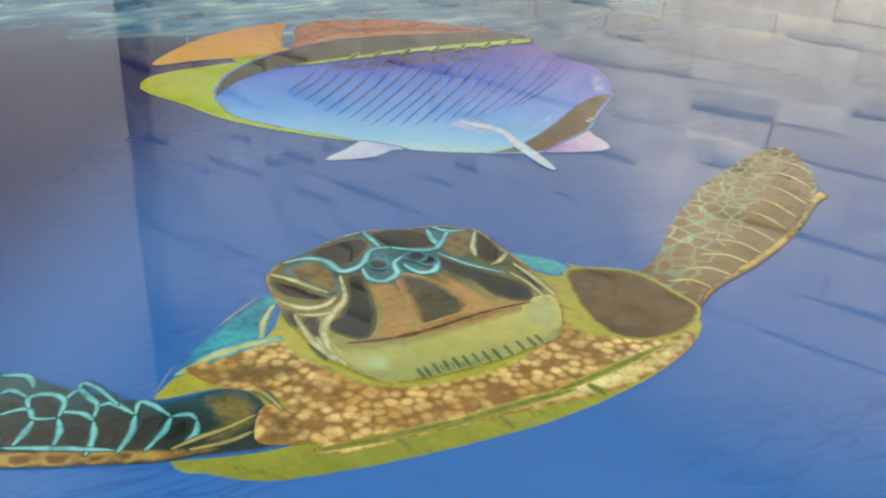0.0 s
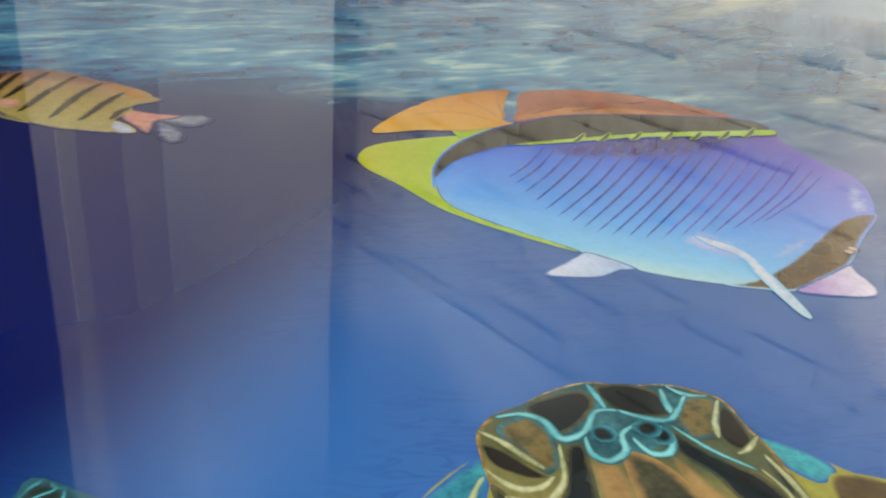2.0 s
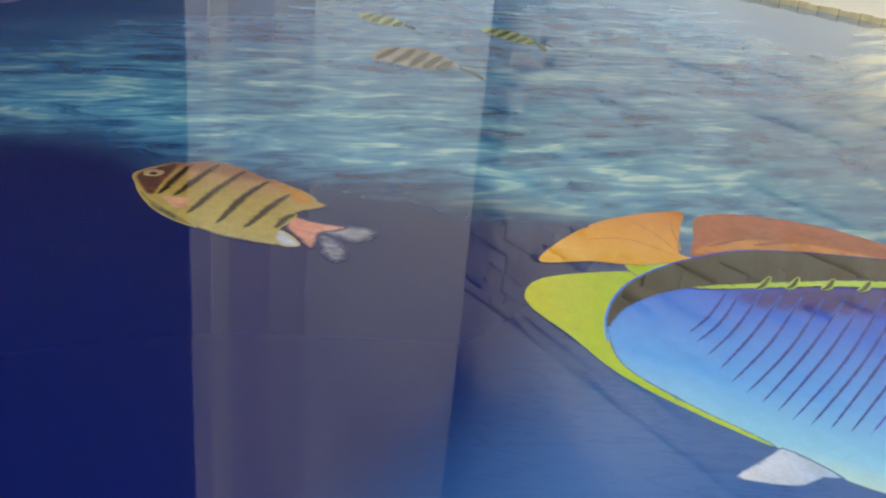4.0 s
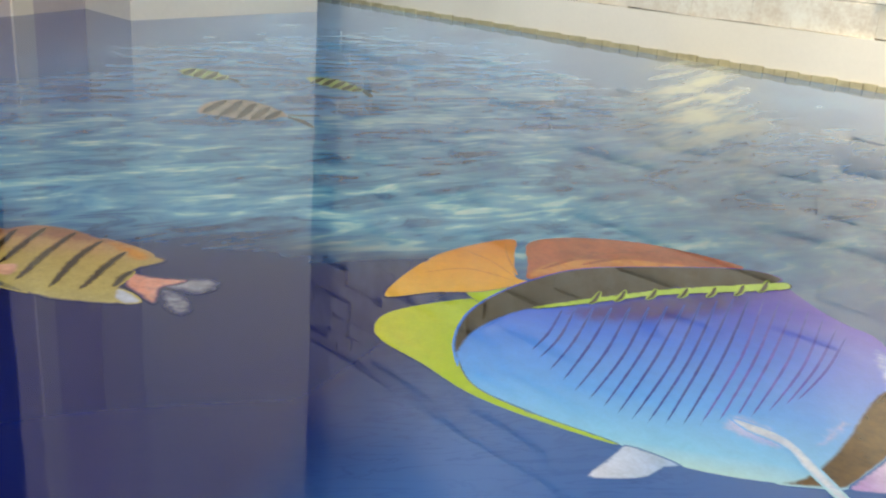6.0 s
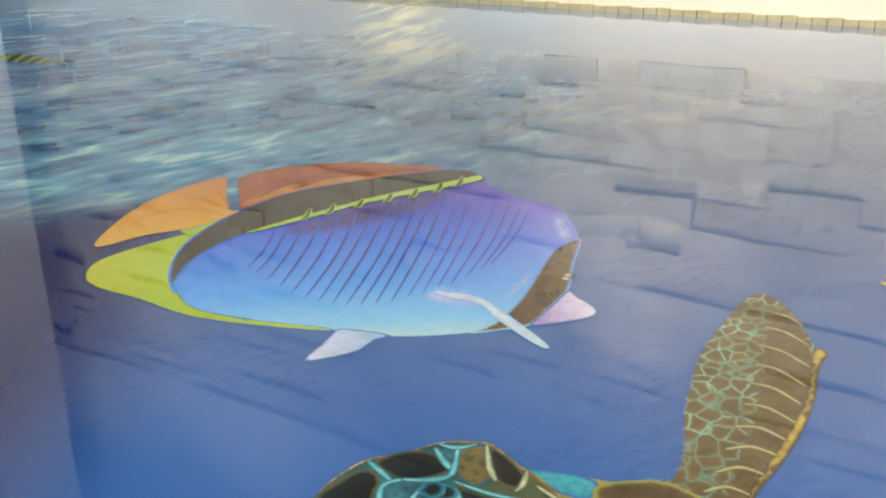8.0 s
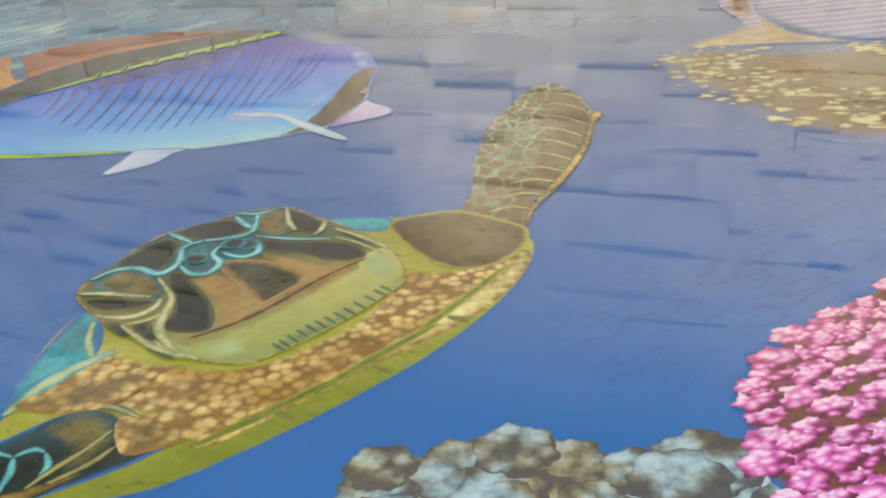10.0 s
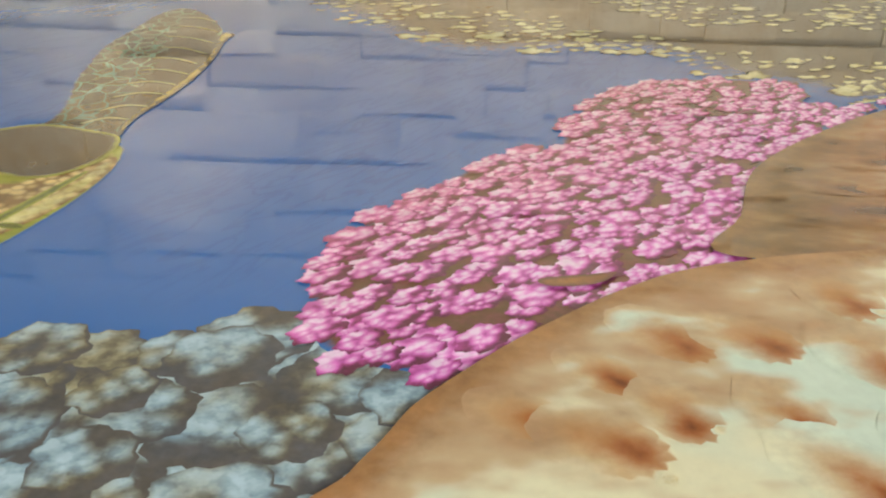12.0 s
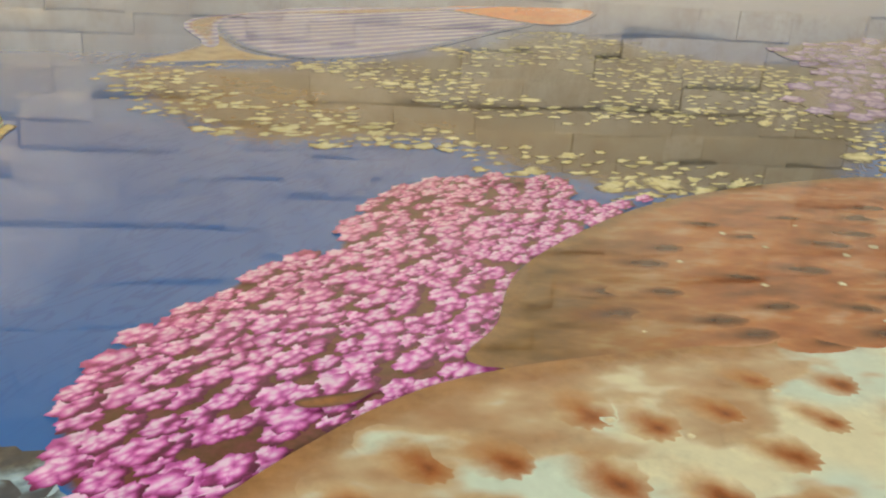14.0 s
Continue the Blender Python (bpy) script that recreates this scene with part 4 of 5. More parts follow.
    for run in ([(-0.104, 0.925), (-0.1, 0.96), (-0.066, 0.958), (-0.034, 0.934), (-0.03, 0.912), (-0.062, 0.916), (-0.086, 0.916)], [(-0.025, 1.086), (-0.029, 1.119), (-0.007, 1.133), (0.024, 1.091), (0.018, 1.064), (-0.003, 1.067)]):
        part("lid_patch", sheet(run, 7.4, 4, 0.01), hazel, root)
    core = inked("print_dark_core", flat(lin(34, 26, 18), lin(20, 18, 16), 30), head, 0.5)
    for run in ([(-0.094, 0.896), (-0.073, 0.906), (-0.043, 0.91), (-0.025, 0.912), (-0.032, 0.897), (-0.056, 0.884), (-0.077, 0.884)], [(-0.001, 1.132), (0.023, 1.125), (0.053, 1.102), (0.052, 1.083), (0.032, 1.083), (0.012, 1.103)]):
        part("dark_core", sheet(run, 8, 4, 0.006), core, root)
    bone = inked("print_bone", flat(lin(206, 204, 156), lin(150, 158, 110), 40), head, 0.8)
    vein = inked("print_vein", flat(lin(140, 216, 212), lin(80, 170, 176), 30), crown, 0.8)
    for run, wide in (([(-0.111, 0.905), (-0.086, 0.912), (-0.057, 0.914), (-0.035, 0.917)], 0.008), ([(-0.065, 0.874), (-0.036, 0.877), (-0.021, 0.894), (-0.024, 0.917)], 0.008), ([(-0.053, 0.953), (-0.017, 0.921), (-0.005, 0.893), (0.006, 0.867), (0.035, 0.842), (0.067, 0.831)], 0.008), ([(-0.031, 0.865), (-0.0, 0.848), (0.024, 0.838), (0.055, 0.83)], 0.006), ([(-0.029, 0.866), (-0.014, 0.877), (-0.006, 0.892)], 0.005), ([(-0.009, 1.137), (0.013, 1.1), (0.03, 1.082)], 0.007), ([(0.049, 1.117), (0.055, 1.091), (0.053, 1.076)], 0.007), ([(0.067, 1.096), (0.104, 1.082), (0.144, 1.06)], 0.007), ([(0.077, 1.075), (0.106, 1.067), (0.14, 1.049)], 0.004), ([(0.013, 0.849), (0.035, 0.836), (0.054, 0.834)], 0.006)):
        part("bone_line", stroke(run, wide, 8.6), bone, root)
    for run, wide in (([(-0.115, 0.933), (-0.105, 0.956), (-0.085, 0.966), (-0.056, 0.96), (-0.051, 0.985), (-0.066, 1.018), (-0.055, 1.038)], 0.009), ([(-0.055, 1.038), (-0.03, 1.051), (-0.016, 1.071), (-0.033, 1.116)], 0.008), ([(-0.049, 0.983), (-0.026, 0.967), (-0.009, 0.972), (-0.01, 0.994), (-0.028, 1.012), (-0.03, 1.032)], 0.009), ([(-0.02, 1.016), (0.005, 1.011), (0.015, 1.026), (-0.0, 1.048), (-0.02, 1.049)], 0.009), ([(-0.104, 1.048), (-0.08, 1.038), (-0.063, 1.03)], 0.007), ([(-0.055, 1.104), (-0.035, 1.088), (-0.016, 1.075)], 0.008), ([(-0.01, 1.061), (0.035, 1.061), (0.079, 1.071)], 0.005), ([(-0.056, 1.112), (-0.034, 1.115), (-0.018, 1.133)], 0.006)):
        part("vein", stroke(run, wide, 9), vein, root)
    spot = inked("print_spot", dark, flat(lin(70, 150, 160), lin(40, 110, 124), 30))
    for x, y in [(-0.038, 0.997), (-0.02, 1.038), (-0.005, 1.04)]:
        part("dark_spot", upward(blob(bmesh.new(), x, y, 0.013, 9.6, rng, 12, 0.15)), spot, root)


def striped_print():
    root = motif("printed_striped_shape", "printed yellow swimmer with black bars on floor")
    straw = grad(UP, 1.35, 1.72, (0, lin(158, 152, 118)), (0.35, lin(178, 160, 92)), (0.7, lin(176, 150, 80)), (0.92, lin(176, 136, 92)), (1, lin(146, 104, 80)))
    part("body", sheet([(-1.48, 0.833), (-1.507, 0.876), (-1.519, 0.934), (-1.522, 0.98), (-1.505, 1.01), (-1.456, 1.045), (-1.379, 1.069), (-1.308, 1.099), (-1.246, 1.107), (-1.207, 1.118), (-1.197, 1.086), (-1.192, 1.051), (-1.161, 1.025), (-1.126, 0.993), (-1.06, 0.996), (-1.06, 0.972), (-1.084, 0.937), (-1.134, 0.888), (-1.178, 0.864), (-1.227, 0.836), (-1.287, 0.818), (-1.383, 0.818)], 0, 3, 0.012), inked("print_straw", straw, None, 0.8), root)
    glass = inked("print_tail_pale", flat(lin(150, 146, 158), lin(120, 124, 146), 14), None, 0.9)
    part("tail", sheet([(-1.107, 1.046), (-1.115, 1.093), (-1.094, 1.137), (-1.065, 1.147), (-1.036, 1.119), (-1.034, 1.081), (-1.066, 1.06)], 0.6, 4, 0.03), glass, root)
    part("tail", sheet([(-1.094, 1.041), (-1.069, 1.066), (-1.012, 1.065), (-0.976, 1.043), (-0.975, 1.018), (-1.017, 1.013)], 0.8, 4, 0.03), glass, root)
    part("tail_root", sheet([(-1.181, 1.034), (-1.142, 1.062), (-1.102, 1.103), (-1.089, 1.08), (-1.09, 1.05), (-1.043, 1.019), (-1.04, 1.003), (-1.098, 1.002), (-1.135, 1.001)], 1.2, 4, 0.014), inked("print_salmon", flat(lin(216, 142, 118), lin(200, 150, 140), 18), None, 0.7), root)
    part("fin_tip", sheet([(-1.127, 0.988), (-1.093, 1.0), (-1.054, 0.996), (-1.058, 0.971), (-1.091, 0.964)], 1.2, 4, 0.012), inked("print_fin_white", flat(lin(196, 200, 214), lin(170, 170, 180), 30), straw, 0.8), root)
    part("back_fin", sheet([(-1.376, 1.068), (-1.308, 1.099), (-1.245, 1.109), (-1.218, 1.084), (-1.24, 1.06), (-1.306, 1.058)], 1, 4, 0.025), inked("print_back_orange", flat(lin(200, 138, 54), lin(180, 110, 50), 20), straw), root)
    part("front", sheet([(-1.48, 0.833), (-1.512, 0.888), (-1.517, 0.939), (-1.428, 0.888), (-1.356, 0.846), (-1.364, 0.823), (-1.411, 0.823)], 1, 4, 0.016), inked("print_dusk", flat(lin(104, 62, 46), lin(70, 56, 56), 22), straw), root)
    part("chin", sheet([(-1.446, 0.829), (-1.38, 0.828), (-1.315, 0.835), (-1.243, 0.854), (-1.18, 0.865), (-1.227, 0.836), (-1.294, 0.818), (-1.383, 0.817)], 1.2, 4, 0.012), inked("print_chin", flat(lin(80, 84, 80), lin(100, 92, 74), 22), straw), root)
    part("patch", sheet([(-1.349, 0.847), (-1.336, 0.876), (-1.321, 0.899), (-1.277, 0.879), (-1.275, 0.854), (-1.311, 0.846)], 2, 4, 0.014), inked("print_peach", flat(lin(216, 164, 136), lin(196, 140, 112), 30), straw), root)
    rng = random.Random(6)
    for (x, y), r, tone in zip([(-1.473, 0.87), (-1.469, 0.869)], (0.02, 0.011), (lin(150, 150, 160), lin(20, 20, 34))):
        part("round_spot", upward(blob(bmesh.new(), x, y, r, 2 if r > 0.015 else 2.6, rng, 14, 0.1)), inked("print_round_spot", flat(tone, tone, 30), straw), root)
    bar = inked("print_bar", flat(lin(58, 42, 26), lin(40, 30, 22), 30), straw, 0.8)
    for run in ([(-1.508, 0.957), (-1.425, 0.896), (-1.353, 0.846)], [(-1.493, 1.008), (-1.404, 0.927), (-1.338, 0.87)], [(-1.436, 1.042), (-1.347, 0.952), (-1.243, 0.864)], [(-1.365, 1.064), (-1.299, 0.99), (-1.184, 0.897)], [(-1.286, 1.074), (-1.232, 1.013), (-1.152, 0.935)], [(-1.188, 1.043), (-1.171, 1.017), (-1.135, 0.984)]):
        part("bar", stroke(run, 0.022, 2), bar, root)


def small_print(outline, fins, body, tone, bars, wide, label):
    """A small barred swimmer: body, tail wisps and slanting bars."""
    root = motif("printed_small_striped_shape", label, "small striped prints")
    part("body", sheet(outline, 0, 4, 0.03), inked("print_small", body, None, 0.7), root)
    wisp = inked("print_small_fin", tone, None, 0.7)
    for run in fins:
        part("tail", stroke(run, 0.035, 0.8), wisp, root)
    bar = inked("print_small_bar", tone, body, 0.8)
    for run in bars:
        part("bar", stroke(run, wide, 1.5), bar, root)


def coral_print():
    """Pink coral: many small bunches over a brown ground."""
    rng = random.Random(5)
    outline = [(0.488, 0.832), (0.483, 0.881), (0.51, 0.964), (0.548, 1.019), (0.616, 1.114), (0.667, 1.134), (0.694, 1.227), (0.751, 1.32), (0.824, 1.373), (0.95, 1.372), (0.957, 1.28), (1.056, 1.31), (0.957, 1.218), (0.871, 1.125), (0.815, 1.027), (0.799, 0.957), (0.762, 0.9), (0.707, 0.845), (0.661, 0.8), (0.622, 0.762), (0.514, 0.778)]
    root = motif("printed_pink_coral", "printed pink branching coral with many small bunches")
    ground = flat(lin(108, 76, 50), lin(130, 72, 70), 30)
    part("ground", sheet(outline, 2, 4, 0.012), inked("print_coral_brown", ground), root)
    part("stem", sheet([(0.635, 0.875), (0.673, 0.884), (0.688, 0.887), (0.672, 0.87), (0.642, 0.865)], 12, feather=0.008), inked("print_stem", flat(lin(178, 118, 60), lin(140, 88, 44), 40), ground), root)
    n = resin("print_floret")
    tint = n.step(n.math("ADD", n.along(*UP), n.math("MULTIPLY", n.noise(12, 2.0), 0.15)), 0.22, 0.5)
    tone = n.math("ADD", n.soft, n.math("MULTIPLY", n.math("SUBTRACT", n.noise(160, 3.0), 0.5), 0.35))
    low = n.ramp(tone, (0.0, lin(104, 44, 70)), (0.2, lin(170, 66, 132)), (0.42, lin(220, 112, 192)), (0.62, lin(236, 158, 216)), (0.84, lin(248, 214, 238)))
    high = n.ramp(tone, (0.0, lin(112, 60, 56)), (0.2, lin(172, 76, 104)), (0.42, lin(218, 118, 156)), (0.62, lin(234, 156, 184)), (0.84, lin(248, 210, 220)))
    ink = n.colour(mottled(n, n.mix(tint, low, high), 0.25))
    wide = smooth(outline, 4)
    spots = sorted(scatter(wide, 0.0168, 16000, rng), key=lambda p: p[0] - p[1])
    for k, (x, y) in enumerate(spots):
        if noise.noise((x * 26, y * 26, 1.0)) > (-0.42 if x < 0.62 else -0.26):
            part("floret", tuft(x, y, rng.uniform(0.014, 0.0225), 4, rng, 13, 0.64, 0.34, 36, 7, 6, (0.85, 0.4), 0.11), ink, root)


def lump_print():
    """Grey-blue lumpy coral: overlapping knobs, pale above and brown below."""
    rng = random.Random(8)
    outline = [(0.251, 0.634), (0.243, 0.673), (0.245, 0.701), (0.263, 0.752), (0.286, 0.759), (0.324, 0.755), (0.318, 0.793), (0.336, 0.806), (0.362, 0.78), (0.399, 0.767), (0.418, 0.797), (0.44, 0.783), (0.454, 0.81), (0.474, 0.785), (0.492, 0.808), (0.518, 0.792), (0.543, 0.748), (0.574, 0.745), (0.591, 0.68), (0.531, 0.602), (0.435, 0.586), (0.315, 0.567)]
    root = motif("printed_grey_coral", "printed grey and pale blue lumpy coral mound")
    part("ground", sheet(outline, 0, 5, 0.01), inked("print_lump_ground", flat(lin(100, 96, 94), lin(78, 78, 82), 22)), root)
    n = resin("print_knob")
    grain = n.math("ADD", n.math("MULTIPLY", n.noise(46, 4.0, 0.6), 0.8), n.math("MULTIPLY", n.step(n.noise(120, 2.0), 0.35, 0.6), 0.28))
    d = n.math("ADD", n.math("MULTIPLY", n.soft, 0.62), n.math("MULTIPLY", grain, 0.55))
    brown = n.ramp(d, (0.3, lin(74, 70, 66)), (0.5, lin(98, 92, 78)), (0.66, lin(128, 120, 94)), (0.9, lin(168, 162, 128)))
    blue = n.ramp(d, (0.3, lin(76, 80, 86)), (0.5, lin(106, 120, 128)), (0.66, lin(136, 162, 172)), (0.9, lin(178, 202, 208)))
    fade = n.step(n.math("ADD", n.soft, n.math("MULTIPLY", n.math("SUBTRACT", n.noise(60, 2.0), 0.5), 0.3)), 0.02, 0.62)
    tone = n.mix(n.step(n.math("ADD", n.noise(11, 2.0), n.math("MULTIPLY", n.soft, 0.3)), 0.54, 0.8), brown, blue)
    knob = n.colour(mottled(n, n.mix(fade, flat(lin(96, 90, 82), lin(86, 88, 92), 16, 0.15)(n), tone), 0.2))
    wide = smooth(outline, 5)
    for k, (x, y) in enumerate(sorted(scatter(wide, 0.026, 6000, rng), key=lambda p: p[0] - p[1])):
        part("knob", tuft(x, y, rng.uniform(0.022, 0.04), 0.6, rng, 9, 0.95, 0.5, 36, 9, 6, (0.7, 0.1), 0.07), knob, root)


def sponge_print():
    """A cream and orange dimpled sponge in two lobes."""
    rng = random.Random(3)
    root = motif("printed_sponge", "printed cream and orange dimpled sponge")
    upper, lower = [(0.773, 0.915), (0.799, 0.986), (0.839, 1.086), (0.92, 1.177), (1.025, 1.264), (1.15, 1.328), (1.286, 1.372), (1.419, 1.394), (1.647, 1.363), (1.236, 0.9), (0.999, 0.908)], [(0.515, 0.638), (0.53, 0.678), (0.544, 0.704), (0.562, 0.738), (0.607, 0.79), (0.647, 0.828), (0.686, 0.861), (0.738, 0.893), (0.816, 0.918), (0.935, 0.938), (1.137, 0.963), (1.379, 0.982), (1.034, 0.641), (0.805, 0.596), (0.647, 0.583)]

    def back(n):
        v = n.squeezed((1, 2.4, 1), -55)
        f = n.math("ADD", n.math("MULTIPLY", n.noise(8, 4.0, 0.55, v), 0.8), n.math("MULTIPLY", n.noise(30, 3.0, 0.5, v), 0.2))
        rust = n.ramp(f, (0.34, lin(126, 72, 38)), (0.46, lin(166, 98, 56)), (0.55, lin(184, 120, 74)), (0.66, lin(198, 166, 130)))
        drab = n.ramp(f, (0.34, lin(84, 62, 32)), (0.5, lin(124, 92, 50)), (0.66, lin(160, 128, 80)))
        return mottled(n, n.mix(n.step(n.along(0.9, -0.2), 0.52, 0.76), drab, rust), 0.1)

    def front(n):
        v = n.squeezed((1, 1.7, 1), -25)
        f = n.math("ADD", n.math("MULTIPLY", n.noise(10, 3.0, 0.5, v), 1.1), n.math("MULTIPLY", n.along(-0.5, 0.86, -0.25), 1.3))
        cream = n.mix(n.step(n.noise(7, 2.0), 0.42, 0.6), lin(226, 220, 182), lin(208, 222, 200))
        return mottled(n, n.mix(n.step(f, 0.62, 0.5), n.ramp(f, (0.56, lin(204, 182, 144)), (0.74, lin(184, 148, 108)), (0.92, lin(164, 118, 80))), cream), 0.08)

    part("back_lobe", sheet(upper, 13, feather=0.03), inked("print_sponge_upper", back, flat(lin(150, 112, 70), lin(120, 90, 60), 20), 0.6), root)
    part("front_lobe", sheet(lower, 14, feather=0.04), inked("print_sponge_lower", front, flat(lin(168, 122, 76), lin(150, 108, 66), 20), 0.6), root)

    def crater(name, under, *stops):
        n = resin(name)
        f = n.math("ADD", n.soft, n.math("MULTIPLY", n.math("SUBTRACT", n.noise(38, 4.0, 0.6), 0.5), 0.5))
        return n.colour(mottled(n, n.mix(n.step(f, 0.06, 0.9), under(n), n.ramp(f, *stops)), 0.1))

    def hollow(x, y, size, along, narrow, layer):
        """A hollow drawn as a comet: dark and frayed at its deep end, running out softly the other way."""
        bm = bmesh.new()
        soft = bm.verts.layers.float.new("soft")
        z, ca, sa = height_of(layer), math.cos(along), math.sin(along)

        def put(u, w, value):
            v = bm.verts.new((x + size * (u * ca - w * narrow * sa), y + size * (u * sa + w * narrow * ca), z))
            v[soft] = value
            return v
        rings, count = [], 34
        heart = put(0.55, 0, 1.0)
        for share in (0.3, 0.6, 0.85, 1.0):
            ring = []
            for k in range(count):
                a = k * math.tau / count
                deep = max(0.0, math.cos(a)) ** 0.7
                fray = 1 + ((0.05 if narrow > 0.5 else 0.02) * deep * (1 if k % 2 else -1) + rng.uniform(-0.05, 0.05)) * (share > 0.8)
                u, w = math.cos(a) * fray, math.sin(a) * fray
                value = (1 - share) + share * 0.55 * deep if share < 1 else 0.0
                ring.append(put(0.55 * (1 - share) + u * share, w * share, value))
            rings.append(ring)
        for k in range(count):
            j = (k + 1) % count
            bm.faces.new((heart, rings[0][k], rings[0][j]))
            for a, b in zip(rings, rings[1:]):
                bm.faces.new((a[k], b[k], b[j], a[j]))
        return upward(bm)

    warm = crater("print_dimple", front, (0.15, lin(208, 174, 120)), (0.45, lin(192, 138, 78)), (0.8, lin(168, 102, 52)), (1.0, lin(124, 70, 38)))
    dusk = crater("print_dimple_dusk", back, (0.15, lin(160, 100, 56)), (0.5, lin(124, 72, 36)), (0.85, lin(84, 48, 26)))
    fleck = inked("print_sponge_fleck", flat(lin(232, 226, 190), lin(206, 190, 140), 40), front, 0.9)
    FRONT = [(0.701, 0.809), (0.75, 0.808), (0.658, 0.768), (0.612, 0.726), (0.651, 0.707), (0.694, 0.734), (0.752, 0.736), (0.818, 0.789), (0.563, 0.688), (0.766, 0.69), (0.827, 0.862), (0.602, 0.753)] + [(0.696, 0.751), (0.757, 0.808), (0.758, 0.748), (0.822, 0.783), (0.867, 0.843), (0.882, 0.769), (0.946, 0.802), (0.92, 0.856), (0.815, 0.859), (0.711, 0.828)]
    BACK = [(0.989, 1.142), (1.098, 1.176), (1.174, 1.234), (1.038, 1.077), (0.948, 1.042), (0.889, 1.047), (0.882, 0.997), (0.968, 0.986), (1.044, 1.008), (0.836, 0.986), (0.889, 1.111), (1.062, 1.216), (0.993, 1.197), (1.113, 1.094), (0.891, 0.956), (0.992, 0.956)]
    for places, outline, gap, layer, ink in ((FRONT, lower, 0.05, 15, warm), (BACK, upper, 0.05, 14, dusk)):
        shape = smooth(outline, 4)
        kept = []
        for x, y in places + scatter(shape, gap, 900, rng):
            seen = len(kept) < len(places) and (x, y) in places
            if all((x - a) ** 2 + (y - b) ** 2 > (0.5 * gap if seen else gap) ** 2 for a, b in kept):
                kept.append((x, y))
        for x, y in kept:
            size = rng.uniform(0.028, 0.044) if ink is warm else rng.uniform(0.034, 0.056)
            turn = rng.uniform(-1.2, -0.5) if ink is warm else rng.uniform(-0.3, 0.15)
            wide = rng.uniform(0.6, 0.85) if ink is warm else rng.uniform(0.3, 0.44)
            if not all(inside(x + 1.1 * size * math.cos(a), y + 1.1 * size * math.sin(a), shape) for a in range(6)):
                continue
            part("dimple", hollow(x, y, size, turn, wide, layer + 0.6), ink, root)
            if rng.random() < 0.55:
                fx, fy = x + size * rng.uniform(0.4, 0.9), y - size * rng.uniform(0.5, 0.8)
                part("fleck", upward(blob(bmesh.new(), fx, fy, rng.uniform(0.003, 0.006), layer + 1.4, rng, 10, 0.3)), fleck, root)


def bed_print():
    """A brown bed strewn with pale flecks."""
    rng = random.Random(21)
    outline = [(0.311, 1.855), (0.361, 1.981), (0.581, 1.998), (0.944, 2.234), (1.189, 2.489), (1.39, 2.459), (1.581, 2.251), (1.958, 2.196), (1.39, 1.351), (1.046, 1.284), (0.944, 1.35), (0.864, 1.4), (0.829, 1.491), (0.681, 1.479), (0.575, 1.471), (0.484, 1.548), (0.392, 1.676)]
    root = motif("printed_flecked_bed", "printed olive brown bed strewn with pale flecks")

    def bed(n):
        f = n.noise(6, 5.0, 0.6)
        gold = n.ramp(f, (0.3, lin(98, 72, 32)), (0.5, lin(134, 102, 48)), (0.7, lin(166, 132, 70)))
        drab = n.ramp(f, (0.3, lin(38, 36, 22)), (0.5, lin(60, 54, 32)), (0.7, lin(82, 72, 44)))
        return mottled(n, n.mix(n.step(n.along(0.9, 0.3), 0.9, 1.6), gold, drab), 0.25)

    part("ground", sheet(outline, 0, feather=0.1), inked("print_bed", bed, None, 0.9), root)
    pale = inked("print_fleck", flat(lin(236, 230, 172), lin(186, 174, 100), 30), bed, 1.2)
    rest, made = bmesh.new(), 0
    for k, (x, y) in enumerate(scatter(smooth(outline, 4), 0.02, 12000, rng)):
        if noise.noise((x * 4.2, y * 4.2, 3.0)) < rng.uniform(-0.25, 0.12):
            continue
        r = rng.uniform(0.006, 0.018) * (1.7 if rng.random() < 0.15 else 1)
        near = made < 300 and y < 1.95 and x < 1.5
        target = bmesh.new() if near else rest
        blob(target, x, y, r, 1.2, rng, 13, 0.5, 0.1, rng.uniform(0.4, 0.9), rng.uniform(0, 0.9), 0.55)
        if near:
            made += 1
            part("fleck", upward(target), pale, root)
    tagged(part("flecks_beyond", upward(rest), pale, root), kind="stuff")


